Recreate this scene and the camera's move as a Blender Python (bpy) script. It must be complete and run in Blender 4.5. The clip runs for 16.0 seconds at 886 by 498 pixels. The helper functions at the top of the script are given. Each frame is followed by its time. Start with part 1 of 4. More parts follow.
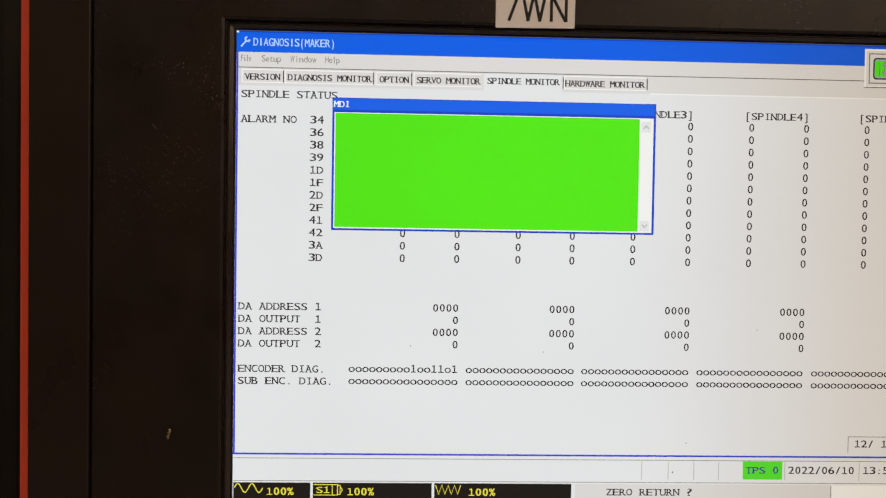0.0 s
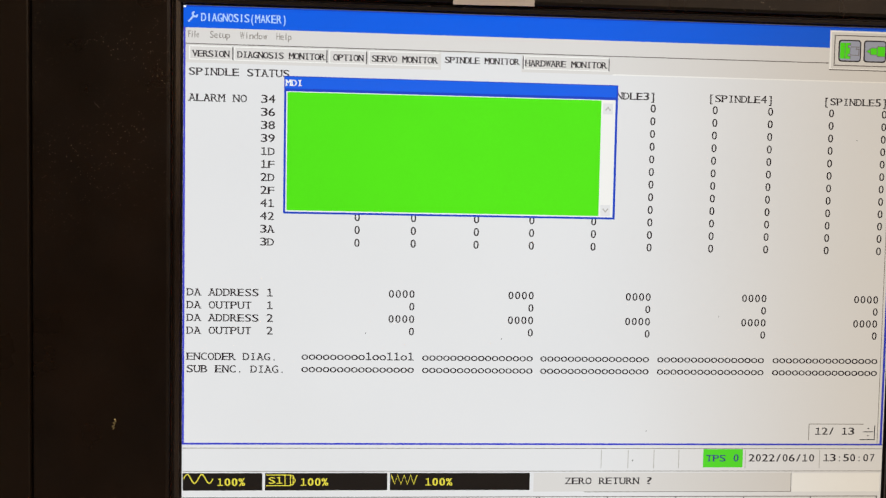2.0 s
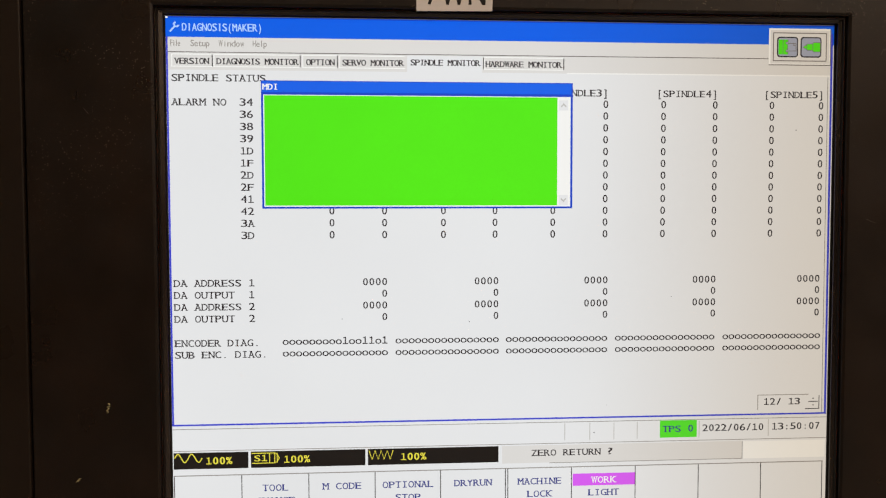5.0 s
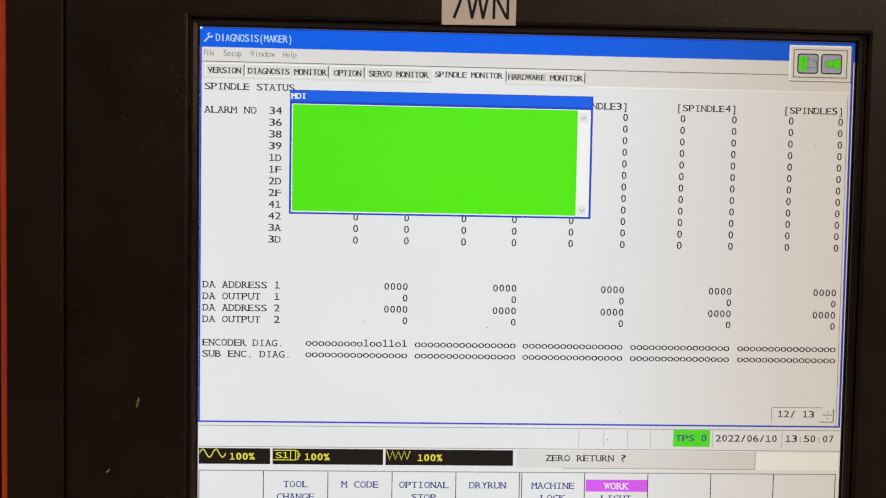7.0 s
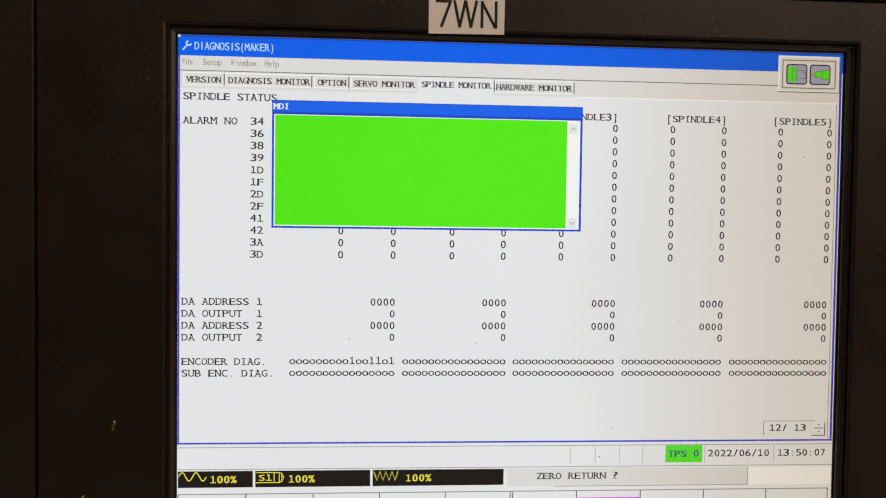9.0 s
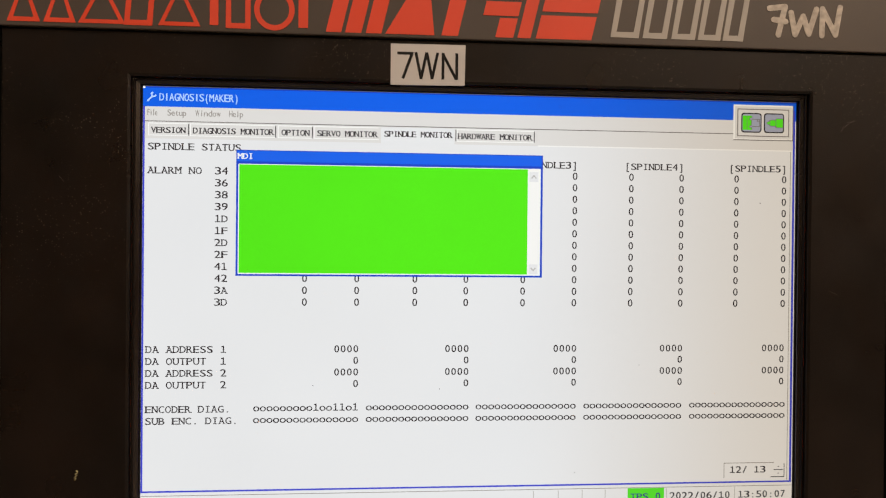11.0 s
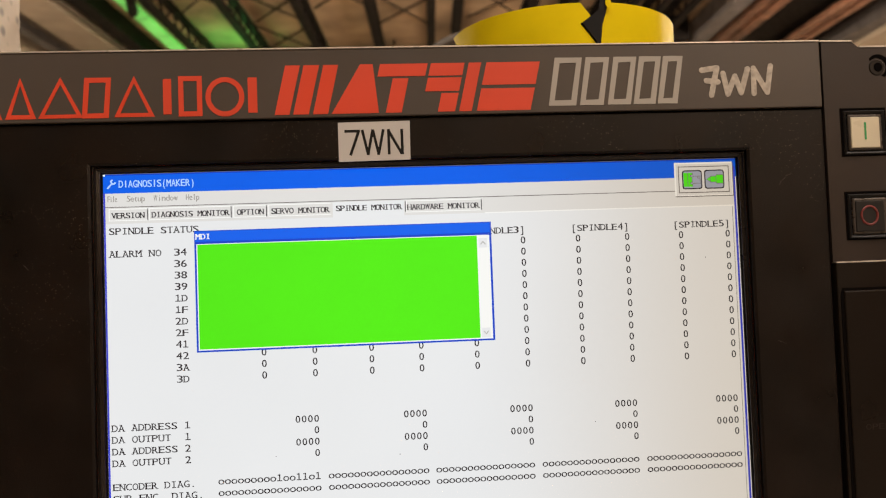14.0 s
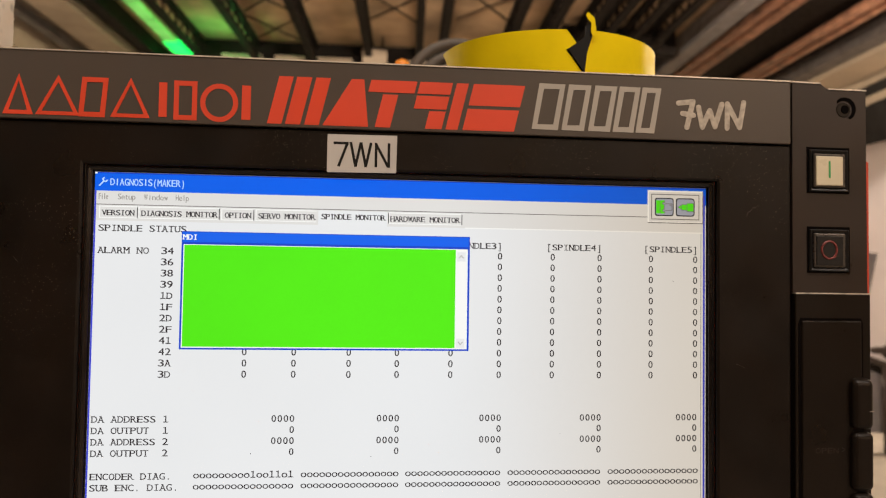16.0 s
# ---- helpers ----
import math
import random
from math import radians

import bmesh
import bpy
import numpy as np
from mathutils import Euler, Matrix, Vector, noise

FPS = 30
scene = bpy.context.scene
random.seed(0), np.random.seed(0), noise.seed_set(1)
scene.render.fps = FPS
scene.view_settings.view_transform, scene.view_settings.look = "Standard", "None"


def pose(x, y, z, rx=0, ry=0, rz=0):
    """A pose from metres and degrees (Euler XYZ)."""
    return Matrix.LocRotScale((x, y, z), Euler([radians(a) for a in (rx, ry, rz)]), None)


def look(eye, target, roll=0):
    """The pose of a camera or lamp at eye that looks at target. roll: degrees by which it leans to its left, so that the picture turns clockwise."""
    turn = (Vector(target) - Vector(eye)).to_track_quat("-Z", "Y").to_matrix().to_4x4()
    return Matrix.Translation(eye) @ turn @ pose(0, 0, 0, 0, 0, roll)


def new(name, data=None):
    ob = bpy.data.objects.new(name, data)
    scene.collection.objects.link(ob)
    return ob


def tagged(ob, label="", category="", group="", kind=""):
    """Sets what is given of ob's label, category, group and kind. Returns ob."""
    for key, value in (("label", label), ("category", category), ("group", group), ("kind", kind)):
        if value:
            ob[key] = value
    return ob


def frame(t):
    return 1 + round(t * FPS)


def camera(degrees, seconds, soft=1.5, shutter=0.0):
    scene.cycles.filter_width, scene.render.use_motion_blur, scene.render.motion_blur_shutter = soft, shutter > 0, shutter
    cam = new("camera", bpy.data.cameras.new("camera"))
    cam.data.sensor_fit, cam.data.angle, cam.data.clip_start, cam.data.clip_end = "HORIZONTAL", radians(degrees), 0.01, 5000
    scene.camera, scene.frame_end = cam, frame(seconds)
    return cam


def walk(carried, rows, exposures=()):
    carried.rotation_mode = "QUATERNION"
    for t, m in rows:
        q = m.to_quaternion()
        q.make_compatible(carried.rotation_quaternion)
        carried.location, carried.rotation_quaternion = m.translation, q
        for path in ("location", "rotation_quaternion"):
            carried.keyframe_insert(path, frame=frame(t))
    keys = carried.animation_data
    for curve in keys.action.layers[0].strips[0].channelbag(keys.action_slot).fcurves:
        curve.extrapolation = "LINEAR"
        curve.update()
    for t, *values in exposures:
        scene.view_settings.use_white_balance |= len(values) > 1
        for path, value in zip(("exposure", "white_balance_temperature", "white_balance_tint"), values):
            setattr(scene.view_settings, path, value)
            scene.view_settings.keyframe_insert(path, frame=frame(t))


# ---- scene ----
cam = camera(58.90, 16.0, soft=1.2)
PATH = [
    (0, (-0.05979, -0.27458, 1.47443), (0.00659, 1.72376, 1.42752), 0.899),
    (0.5, (-0.06384, -0.27520, 1.47512), (0.00600, 1.72292, 1.42355), 1.161),
    (1, (-0.06328, -0.26948, 1.47189), (0.01956, 1.72819, 1.42068), 1.024),
    (1.5, (-0.05534, -0.26364, 1.47215), (0.04531, 1.73236, 1.39587), 0.763),
    (2, (-0.05135, -0.26742, 1.47449), (0.06622, 1.72725, 1.38808), 1.061),
    (2.5, (-0.04776, -0.26586, 1.47257), (0.07839, 1.72793, 1.37831), 1.295),
    (3, (-0.04839, -0.27047, 1.47393), (0.08792, 1.72264, 1.37946), 1.559),
    (3.5, (-0.04562, -0.27903, 1.47838), (0.11059, 1.71367, 1.40935), 1.512),
    (4, (-0.05727, -0.28791, 1.48012), (0.13088, 1.70287, 1.44269), 0.770),
    (4.2, (-0.05593, -0.28317, 1.47290), (0.13503, 1.70704, 1.42203), 0.447),
    (6.3, (-0.02905, -0.29657, 1.47126), (0.00535, 1.70077, 1.37389), 0.130),
    (6.5, (-0.03417, -0.29382, 1.47159), (0.00762, 1.70344, 1.37562), 0.557),
    (7, (-0.04156, -0.29513, 1.47315), (0.02328, 1.70233, 1.39598), 1.003),
    (7.5, (-0.04763, -0.29456, 1.47352), (0.04450, 1.70208, 1.40317), 0.936),
    (8, (-0.04817, -0.29348, 1.47335), (0.06871, 1.70174, 1.39961), 0.935),
    (8.5, (-0.05053, -0.29000, 1.47429), (0.08207, 1.70445, 1.40651), 1.003),
    (9, (-0.04743, -0.28736, 1.47577), (0.09057, 1.70694, 1.41487), 0.748),
    (9.2, (-0.04704, -0.28862, 1.48008), (0.09133, 1.70542, 1.41155), 0.665),
    (11.3, (-0.03751, -0.29168, 1.48830), (0.14111, 1.70032, 1.49451), 0.365),
    (11.5, (-0.03626, -0.29168, 1.49036), (0.14004, 1.70045, 1.50882), -0.072),
    (12, (-0.02837, -0.29282, 1.49380), (0.13914, 1.69948, 1.54550), -1.782),
    (12.5, (-0.02397, -0.29827, 1.49418), (0.13059, 1.69389, 1.58016), -2.220),
    (13, (-0.02469, -0.30244, 1.49610), (0.12489, 1.69014, 1.58115), -1.901),
    (13.5, (-0.01845, -0.30063, 1.49697), (0.12451, 1.69342, 1.55483), -1.694),
    (14, (-0.01801, -0.30309, 1.49783), (0.13028, 1.68981, 1.57765), -2.113),
    (14.5, (-0.02488, -0.30588, 1.50194), (0.15626, 1.68182, 1.62946), -3.153),
    (15, (-0.01930, -0.30923, 1.50207), (0.23081, 1.67018, 1.64131), -1.141),
    (15.5, (-0.01534, -0.30846, 1.50369), (0.21878, 1.67584, 1.59156), 1.486),
    (16, (-0.01982, -0.31461, 1.50235), (0.18539, 1.67325, 1.58187), 0.846),
]
walk(cam, [(t, look(eye, target, roll)) for t, eye, target, roll in PATH], exposures=((0.0, -0.01), (4.0, 0.03), (9.2, 0.0), (11.4, 0.07), (16.0, 0.10)))
# the near subject is sharp and the far hall soft
cam.data.dof.use_dof, cam.data.dof.focus_distance, cam.data.dof.aperture_fstop = True, 0.30, 17.0

# ---- world, lamps ----
world = bpy.data.worlds.new("world")
scene.world = world
world.use_nodes = True
world.node_tree.nodes["Background"].inputs[0].default_value = (1.0, 0.78, 0.56, 1)
world.node_tree.nodes["Background"].inputs[1].default_value = 0.05


def area_lamp(name, m, sx, sy, watts, colour):
    data = bpy.data.lights.new(name, "AREA")
    data.shape, data.size, data.size_y, data.energy, data.color = "RECTANGLE", sx, sy, watts, colour
    ob = new(name, data)
    ob.matrix_world = m
    return tagged(ob, "unseen area lamp added behind the viewpoint to light the panel", "lamp", "hall lamps")


def fill_lamp(x, y, z, watts, colour):
    data = bpy.data.lights.new("fill_lamp", "POINT")
    data.shadow_soft_size, data.energy, data.color = 0.35, watts, colour
    ob = new("fill_lamp", data)
    ob.location = (x, y, z)
    return tagged(ob, "unseen point lamp added to brighten the hall roof", "lamp", "bay lamps")


WARM = (1.0, 0.82, 0.62)
# unseen lamps added behind the viewpoint to light the panel front
area_lamp("unseen_area_lamp", pose(0.6, -2.6, 6.6), 6.0, 0.5, 345, (1.0, 0.88, 0.76))
area_lamp("unseen_area_lamp", pose(4.5, -6.2, 5.2), 5.0, 0.5, 360, (1.0, 0.78, 0.60))
# out-of-view point lamps added to brighten the roof
fill_lamp(-6.5, 9.0, 5.4, 1250, WARM)
fill_lamp(1.0, 9.5, 5.6, 2200, WARM)
fill_lamp(10.5, 9.0, 5.9, 2300, WARM)
# point lamp added beside the light strip to cast its green spill
glow = fill_lamp(-3.5, 18.6, 6.7, 32, (0.02, 1.0, 0.16))
glow.name = "green_spill_lamp"
tagged(glow, "unseen green lamp added for the light strip's spill", "lamp", "green lamps")

# ---- materials ----


def material(name, colour, rough=0.6, metal=0.0, vary=0.15, scale=30.0, bump=0.0, bump_scale=400.0, specks=0.0, speck_scale=500.0,
             speck_colour=(0.5, 0.45, 0.35), emit=0.0, spec=0.5, fine=8.0, clump=0.0, speck_size=1.0):
    mat = bpy.data.materials.new(name)
    mat.use_nodes = True
    nodes, links = mat.node_tree.nodes, mat.node_tree.links
    shader = nodes["Principled BSDF"]
    shader.inputs["Roughness"].default_value = rough
    shader.inputs["Metallic"].default_value = metal
    shader.inputs["Specular IOR Level"].default_value = spec
    coords = nodes.new("ShaderNodeTexCoord")

    def noise_node(s, detail=4.0):
        n = nodes.new("ShaderNodeTexNoise")
        n.inputs["Scale"].default_value, n.inputs["Detail"].default_value = s, detail
        links.new(coords.outputs["Object"], n.inputs["Vector"])
        return n.outputs["Fac"]

    def ramp(source, a, b, lo=0.3, hi=0.7):
        n = nodes.new("ShaderNodeMapRange")
        n.inputs["From Min"].default_value, n.inputs["From Max"].default_value = lo, hi
        n.inputs["To Min"].default_value, n.inputs["To Max"].default_value = a, b
        links.new(source, n.inputs["Value"])
        return n.outputs["Result"]

    def mix(fac, a, b, kind="MIX"):
        n = nodes.new("ShaderNodeMix")
        n.data_type, n.blend_type = "RGBA", kind
        for socket, value in ((n.inputs["Factor"], fac), (n.inputs["A"], a), (n.inputs["B"], b)):
            if isinstance(value, (float, int)):
                socket.default_value = value
            elif isinstance(value, tuple):
                socket.default_value = (*value, 1)
            else:
                links.new(value, socket)
        return n.outputs["Result"]

    dark = tuple(c * (1 - vary) for c in colour)
    light = tuple(min(1, c * (1 + vary)) for c in colour)
    out = mix(ramp(noise_node(scale), 0, 1), dark, light)
    out = mix(ramp(noise_node(scale * fine), 0, 0.5), out, colour)
    if specks:
        v = nodes.new("ShaderNodeTexVoronoi")
        v.inputs["Scale"].default_value = speck_scale
        links.new(coords.outputs["Object"], v.inputs["Vector"])
        dot = ramp(v.outputs["Distance"], 1, 0, 0.10 * speck_size, 0.22 * speck_size)
        gate = nodes.new("ShaderNodeSeparateColor")
        links.new(v.outputs["Color"], gate.inputs["Color"])
        keep = ramp(gate.outputs["Red"], 0, 1, 1 - specks, 1 - specks + 0.02)
        both = nodes.new("ShaderNodeMath")
        both.operation = "MULTIPLY"
        links.new(dot, both.inputs[0])
        links.new(keep, both.inputs[1])
        amount = both.outputs[0]
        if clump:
            # dust and painted grain glints: clumped, thicker towards the top, each of its own brightness
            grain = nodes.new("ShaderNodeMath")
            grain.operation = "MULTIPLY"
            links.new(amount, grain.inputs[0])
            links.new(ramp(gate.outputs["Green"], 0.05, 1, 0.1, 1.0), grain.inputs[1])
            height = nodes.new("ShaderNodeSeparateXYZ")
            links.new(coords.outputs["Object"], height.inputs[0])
            by_height = nodes.new("ShaderNodeMath")
            by_height.operation = "MULTIPLY"
            links.new(grain.outputs[0], by_height.inputs[0])
            links.new(ramp(height.outputs["Z"], 0.06, 1, 1.46, 1.52), by_height.inputs[1])
            amount = by_height.outputs[0]
            clumped = nodes.new("ShaderNodeMath")
            clumped.operation = "MULTIPLY"
            links.new(amount, clumped.inputs[0])
            links.new(ramp(noise_node(clump, 2.0), 0.04, 1, 0.46, 0.60), clumped.inputs[1])
            amount = clumped.outputs[0]
        out = mix(amount, out, speck_colour)
    links.new(out, shader.inputs["Base Color"])
    links.new(ramp(noise_node(scale * 2.3), max(0.02, rough - 0.08), min(1, rough + 0.1)), shader.inputs["Roughness"])
    if bump:
        b = nodes.new("ShaderNodeBump")
        b.inputs["Strength"].default_value, b.inputs["Distance"].default_value = bump, 0.4 / bump_scale
        links.new(noise_node(bump_scale, 3.0), b.inputs["Height"])
        links.new(b.outputs["Normal"], shader.inputs["Normal"])
    if emit:
        links.new(out, shader.inputs["Emission Color"])
        shader.inputs["Emission Strength"].default_value = emit
    return mat


def srgb(r, g, b):
    return tuple(((c / 255 + 0.055) / 1.055) ** 2.4 if c > 10 else c / 255 / 12.92 for c in (r, g, b))


def lit(name, r, g, b, gain=1.0, vary=0.03, fine=40.0):
    """A lit area of the liquid crystal screen: it glows by itself under a half-matt front."""
    mat = material(name, srgb(r, g, b), vary=vary, scale=9.0, fine=fine)
    nodes, links = mat.node_tree.nodes, mat.node_tree.links
    shader = nodes["Principled BSDF"]
    source = shader.inputs["Base Color"].links[0].from_socket
    links.remove(shader.inputs["Base Color"].links[0])
    shader.inputs["Base Color"].default_value = (0.01, 0.01, 0.012, 1)
    # viewing-angle falloff put into the glow colour: weaker and warmer towards one side
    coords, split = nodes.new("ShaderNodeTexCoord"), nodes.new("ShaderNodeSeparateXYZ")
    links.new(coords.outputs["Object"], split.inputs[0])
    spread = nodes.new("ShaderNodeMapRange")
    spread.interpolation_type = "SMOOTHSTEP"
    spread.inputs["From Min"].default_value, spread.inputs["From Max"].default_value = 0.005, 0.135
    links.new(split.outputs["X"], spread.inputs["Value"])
    slant_tint = nodes.new("ShaderNodeMix")
    slant_tint.data_type = "RGBA"
    slant_tint.inputs["A"].default_value, slant_tint.inputs["B"].default_value = (0.985, 0.997, 1.015, 1), (0.78, 0.70, 0.605, 1)
    links.new(spread.outputs["Result"], slant_tint.inputs["Factor"])
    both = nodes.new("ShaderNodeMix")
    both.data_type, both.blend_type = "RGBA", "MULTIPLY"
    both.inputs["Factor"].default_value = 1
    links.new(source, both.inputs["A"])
    links.new(slant_tint.outputs["Result"], both.inputs["B"])
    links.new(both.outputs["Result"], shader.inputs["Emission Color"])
    shader.inputs["Emission Strength"].default_value = gain
    shader.inputs["Specular IOR Level"].default_value = 0.15
    return mat


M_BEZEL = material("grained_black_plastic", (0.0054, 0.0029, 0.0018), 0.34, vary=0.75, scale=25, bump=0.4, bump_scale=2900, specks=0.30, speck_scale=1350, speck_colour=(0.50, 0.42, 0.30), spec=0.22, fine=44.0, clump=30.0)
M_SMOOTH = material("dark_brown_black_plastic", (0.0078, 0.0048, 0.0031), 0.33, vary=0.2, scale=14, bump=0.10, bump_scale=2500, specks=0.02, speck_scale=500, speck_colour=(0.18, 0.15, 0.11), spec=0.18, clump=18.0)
# lighter copy of M_SMOOTH, for the upper right strip
M_STRIP = material("dark_grey_brown_plastic", (0.0225, 0.0150, 0.0120), 0.34, vary=0.3, scale=16, bump=0.10, bump_scale=2500, spec=0.3)
M_EDGE = material("painted_edge_glint", (0.55, 0.50, 0.44), 0.3, metal=0.4, vary=0.25, scale=60)
M_BAND = material("dark_grey_faceplate", (0.058, 0.046, 0.038), 0.36, vary=0.1, scale=18, bump=0.08, bump_scale=2500, spec=0.4)
M_FRAME = material("black_gloss_plastic", (0.008, 0.007, 0.007), 0.36, vary=0.2, scale=20, spec=0.3)
M_SURROUND = material("gloss_brown_black_plastic", (0.010, 0.0062, 0.0050), 0.2, vary=0.15, scale=20, spec=0.45)
M_LENS = material("smoky_clear_plastic", (0.045, 0.036, 0.030), 0.3, vary=0.25, scale=90)
M_GROOVE = material("black_groove", (0.003, 0.0022, 0.002), 0.8, vary=0.2, spec=0.03)
M_RED = material("orange_red_print", (0.60, 0.046, 0.012), 0.5, vary=0.05, scale=40)
M_GREY = material("silver_grey_print", (0.34, 0.315, 0.28), 0.45, vary=0.05, scale=40)
M_MARKER = material("worn_silver_marker_ink", (0.40, 0.355, 0.30), 0.5, vary=0.35, scale=450, fine=3)
M_TAPE = material("white_label_tape", (0.47, 0.45, 0.435), 0.4, vary=0.04, scale=60, specks=0.01, speck_scale=300, speck_colour=(0.3, 0.27, 0.22))
M_INK = material("black_ink", (0.005, 0.0045, 0.004), 0.5, vary=0.2, spec=0.2)
M_CREAM = material("cream_button_plastic", (0.56, 0.50, 0.37), 0.35, vary=0.06, scale=60)
M_GREEN_INK = material("green_ink", (0.03, 0.30, 0.09), 0.4, vary=0.1)
M_RED_INK = material("dull_red_ink", (0.16, 0.022, 0.02), 0.4, vary=0.15)
M_HOUSING = material("orange_red_painted_steel", (0.45, 0.040, 0.013), 0.4, vary=0.12, scale=30)
M_YELLOW = material("yellow_tape", (0.74, 0.57, 0.006), 0.5, vary=0.08, scale=40, spec=0.03)
M_CORE = material("black_rubber", (0.004, 0.0036, 0.0036), 0.6, vary=0.2, scale=60, spec=0.2)
M_FLUFF = material("pale_fluff", (0.26, 0.22, 0.10), 0.9, vary=0.3, scale=900)
M_HOSE = material("grey_hose_rubber", (0.10, 0.085, 0.07), 0.6, vary=0.2, scale=25)
M_ORANGE = material("orange_plastic", (0.85, 0.28, 0.02), 0.4, vary=0.1, scale=40)
M_POST = material("spotted_white_paint", (0.24, 0.185, 0.14), 0.6, vary=0.25, scale=20, specks=0.6, speck_scale=85, speck_colour=(0.03, 0.02, 0.015), speck_size=1.6)
M_DARKWALL = material("black_machine_paint", (0.0060, 0.0042, 0.0032), 0.5, vary=0.3, scale=10, spec=0.12)
M_CEILING = material("tan_roof_boards", (0.45, 0.30, 0.18), 0.8, vary=0.55, scale=0.8, bump=0.2, bump_scale=30)
M_STEEL = material("dark_brown_roof_steel", (0.0065, 0.0042, 0.0032), 0.7, vary=0.3, scale=4, spec=0.12)
M_DUCT = material("beige_duct_sheet", (0.34, 0.27, 0.205), 0.6, vary=0.2, scale=1.5)
M_BROWN = material("mid_brown_roof", (0.12, 0.088, 0.064), 0.6, vary=0.35, scale=2.5)
M_BEAM = material("grey_painted_steel", (0.135, 0.122, 0.121), 0.6, vary=0.3, scale=3)
M_COPPER = material("copper_brown_pipe", (0.33, 0.165, 0.105), 0.5, vary=0.65, scale=3.0, fine=3.0)
M_DARKEND = material("darkened_wall_panels", (0.10, 0.075, 0.055), 0.8, vary=0.2, scale=0.9)
M_WALL = material("cream_wall_panels", (0.55, 0.46, 0.36), 0.8, vary=0.12, scale=0.9)
M_FLOOR = material("worn_concrete", (0.23, 0.205, 0.175), 0.55, vary=0.2, scale=1.2, bump=0.1, bump_scale=60)
M_LINE = material("yellow_floor_paint", (0.72, 0.68, 0.03), 0.6, vary=0.1, scale=6)
M_MACHINE = material("white_machine_enamel", (0.70, 0.68, 0.76), 0.4, vary=0.06, scale=2)
M_GUARD = material("grey_guard_mesh", (0.24, 0.235, 0.275), 0.6, vary=0.15, scale=8)
M_BAR = material("dark_brown_bar", (0.055, 0.04, 0.036), 0.5, vary=0.2, scale=10)
M_GREENLIGHT = material("green_lamp_glow", (0.17, 0.62, 0.12), 0.5, vary=0.45, scale=2.0, emit=0.6)
M_GREENEND = material("bright_green_lamp", (0.004, 0.70, 0.09), 0.5, vary=0.15, scale=2.5, emit=2.0)
M_PANE = material("bright_window_glass", (0.80, 0.74, 0.66), 0.3, vary=0.05, scale=3, emit=0.7)

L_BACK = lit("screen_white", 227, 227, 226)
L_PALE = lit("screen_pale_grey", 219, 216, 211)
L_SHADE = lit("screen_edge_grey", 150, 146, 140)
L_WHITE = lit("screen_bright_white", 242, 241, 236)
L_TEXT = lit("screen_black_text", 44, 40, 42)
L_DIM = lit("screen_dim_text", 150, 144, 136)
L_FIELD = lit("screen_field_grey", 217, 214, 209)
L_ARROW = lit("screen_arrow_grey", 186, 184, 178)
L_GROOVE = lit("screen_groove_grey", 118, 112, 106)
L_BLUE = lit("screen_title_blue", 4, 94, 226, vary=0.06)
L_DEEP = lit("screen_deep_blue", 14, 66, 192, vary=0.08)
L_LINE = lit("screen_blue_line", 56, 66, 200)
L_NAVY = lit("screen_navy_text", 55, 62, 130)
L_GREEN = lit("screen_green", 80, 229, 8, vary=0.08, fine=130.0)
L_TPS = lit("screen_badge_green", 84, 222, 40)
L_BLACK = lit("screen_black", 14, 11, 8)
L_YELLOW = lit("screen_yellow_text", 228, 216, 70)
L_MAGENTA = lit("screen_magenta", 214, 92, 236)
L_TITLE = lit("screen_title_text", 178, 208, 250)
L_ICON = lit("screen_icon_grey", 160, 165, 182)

# ---- mesh helpers ----


def part(name, bm, mat, parent=None, label=""):
    mesh = bpy.data.meshes.new(name)
    bm.normal_update()
    bm.to_mesh(mesh)
    bm.free()
    mesh.materials.append(mat)
    ob = new(name, mesh)
    if parent:
        ob.parent = parent
    return tagged(ob, label)


def empty(name, label, category, group=""):
    return tagged(new(name), label, category, group)


def box(bm, x0, x1, y0, y1, z0, z1, bevel=0.0, segments=2):
    made = bmesh.ops.create_cube(bm, size=1.0, matrix=Matrix.Translation(((x0 + x1) / 2, (y0 + y1) / 2, (z0 + z1) / 2)) @ Matrix.Diagonal((x1 - x0, y1 - y0, z1 - z0, 1)))
    if bevel:
        edges = list({e for v in made["verts"] for e in v.link_edges})
        bmesh.ops.bevel(bm, geom=edges, offset=bevel, segments=segments, affect="EDGES", profile=0.5)
    return bm


def boxed(name, mat, parent, x0, x1, y0, y1, z0, z1, bevel=0.0, label=""):
    return part(name, box(bmesh.new(), x0, x1, y0, y1, z0, z1, bevel), mat, parent, label)


def prism(bm, outline, y0, y1):
    """A plate with the outline (x, z) between y0 (front) and y1."""
    front = [bm.verts.new((x, y0, z)) for x, z in outline]
    back = [bm.verts.new((x, y1, z)) for x, z in outline]
    n = len(outline)
    bm.faces.new(front)
    bm.faces.new(back[::-1])
    for i in range(n):
        bm.faces.new((front[i], back[i], back[(i + 1) % n], front[(i + 1) % n]))
    bmesh.ops.recalc_face_normals(bm, faces=bm.faces)
    return bm


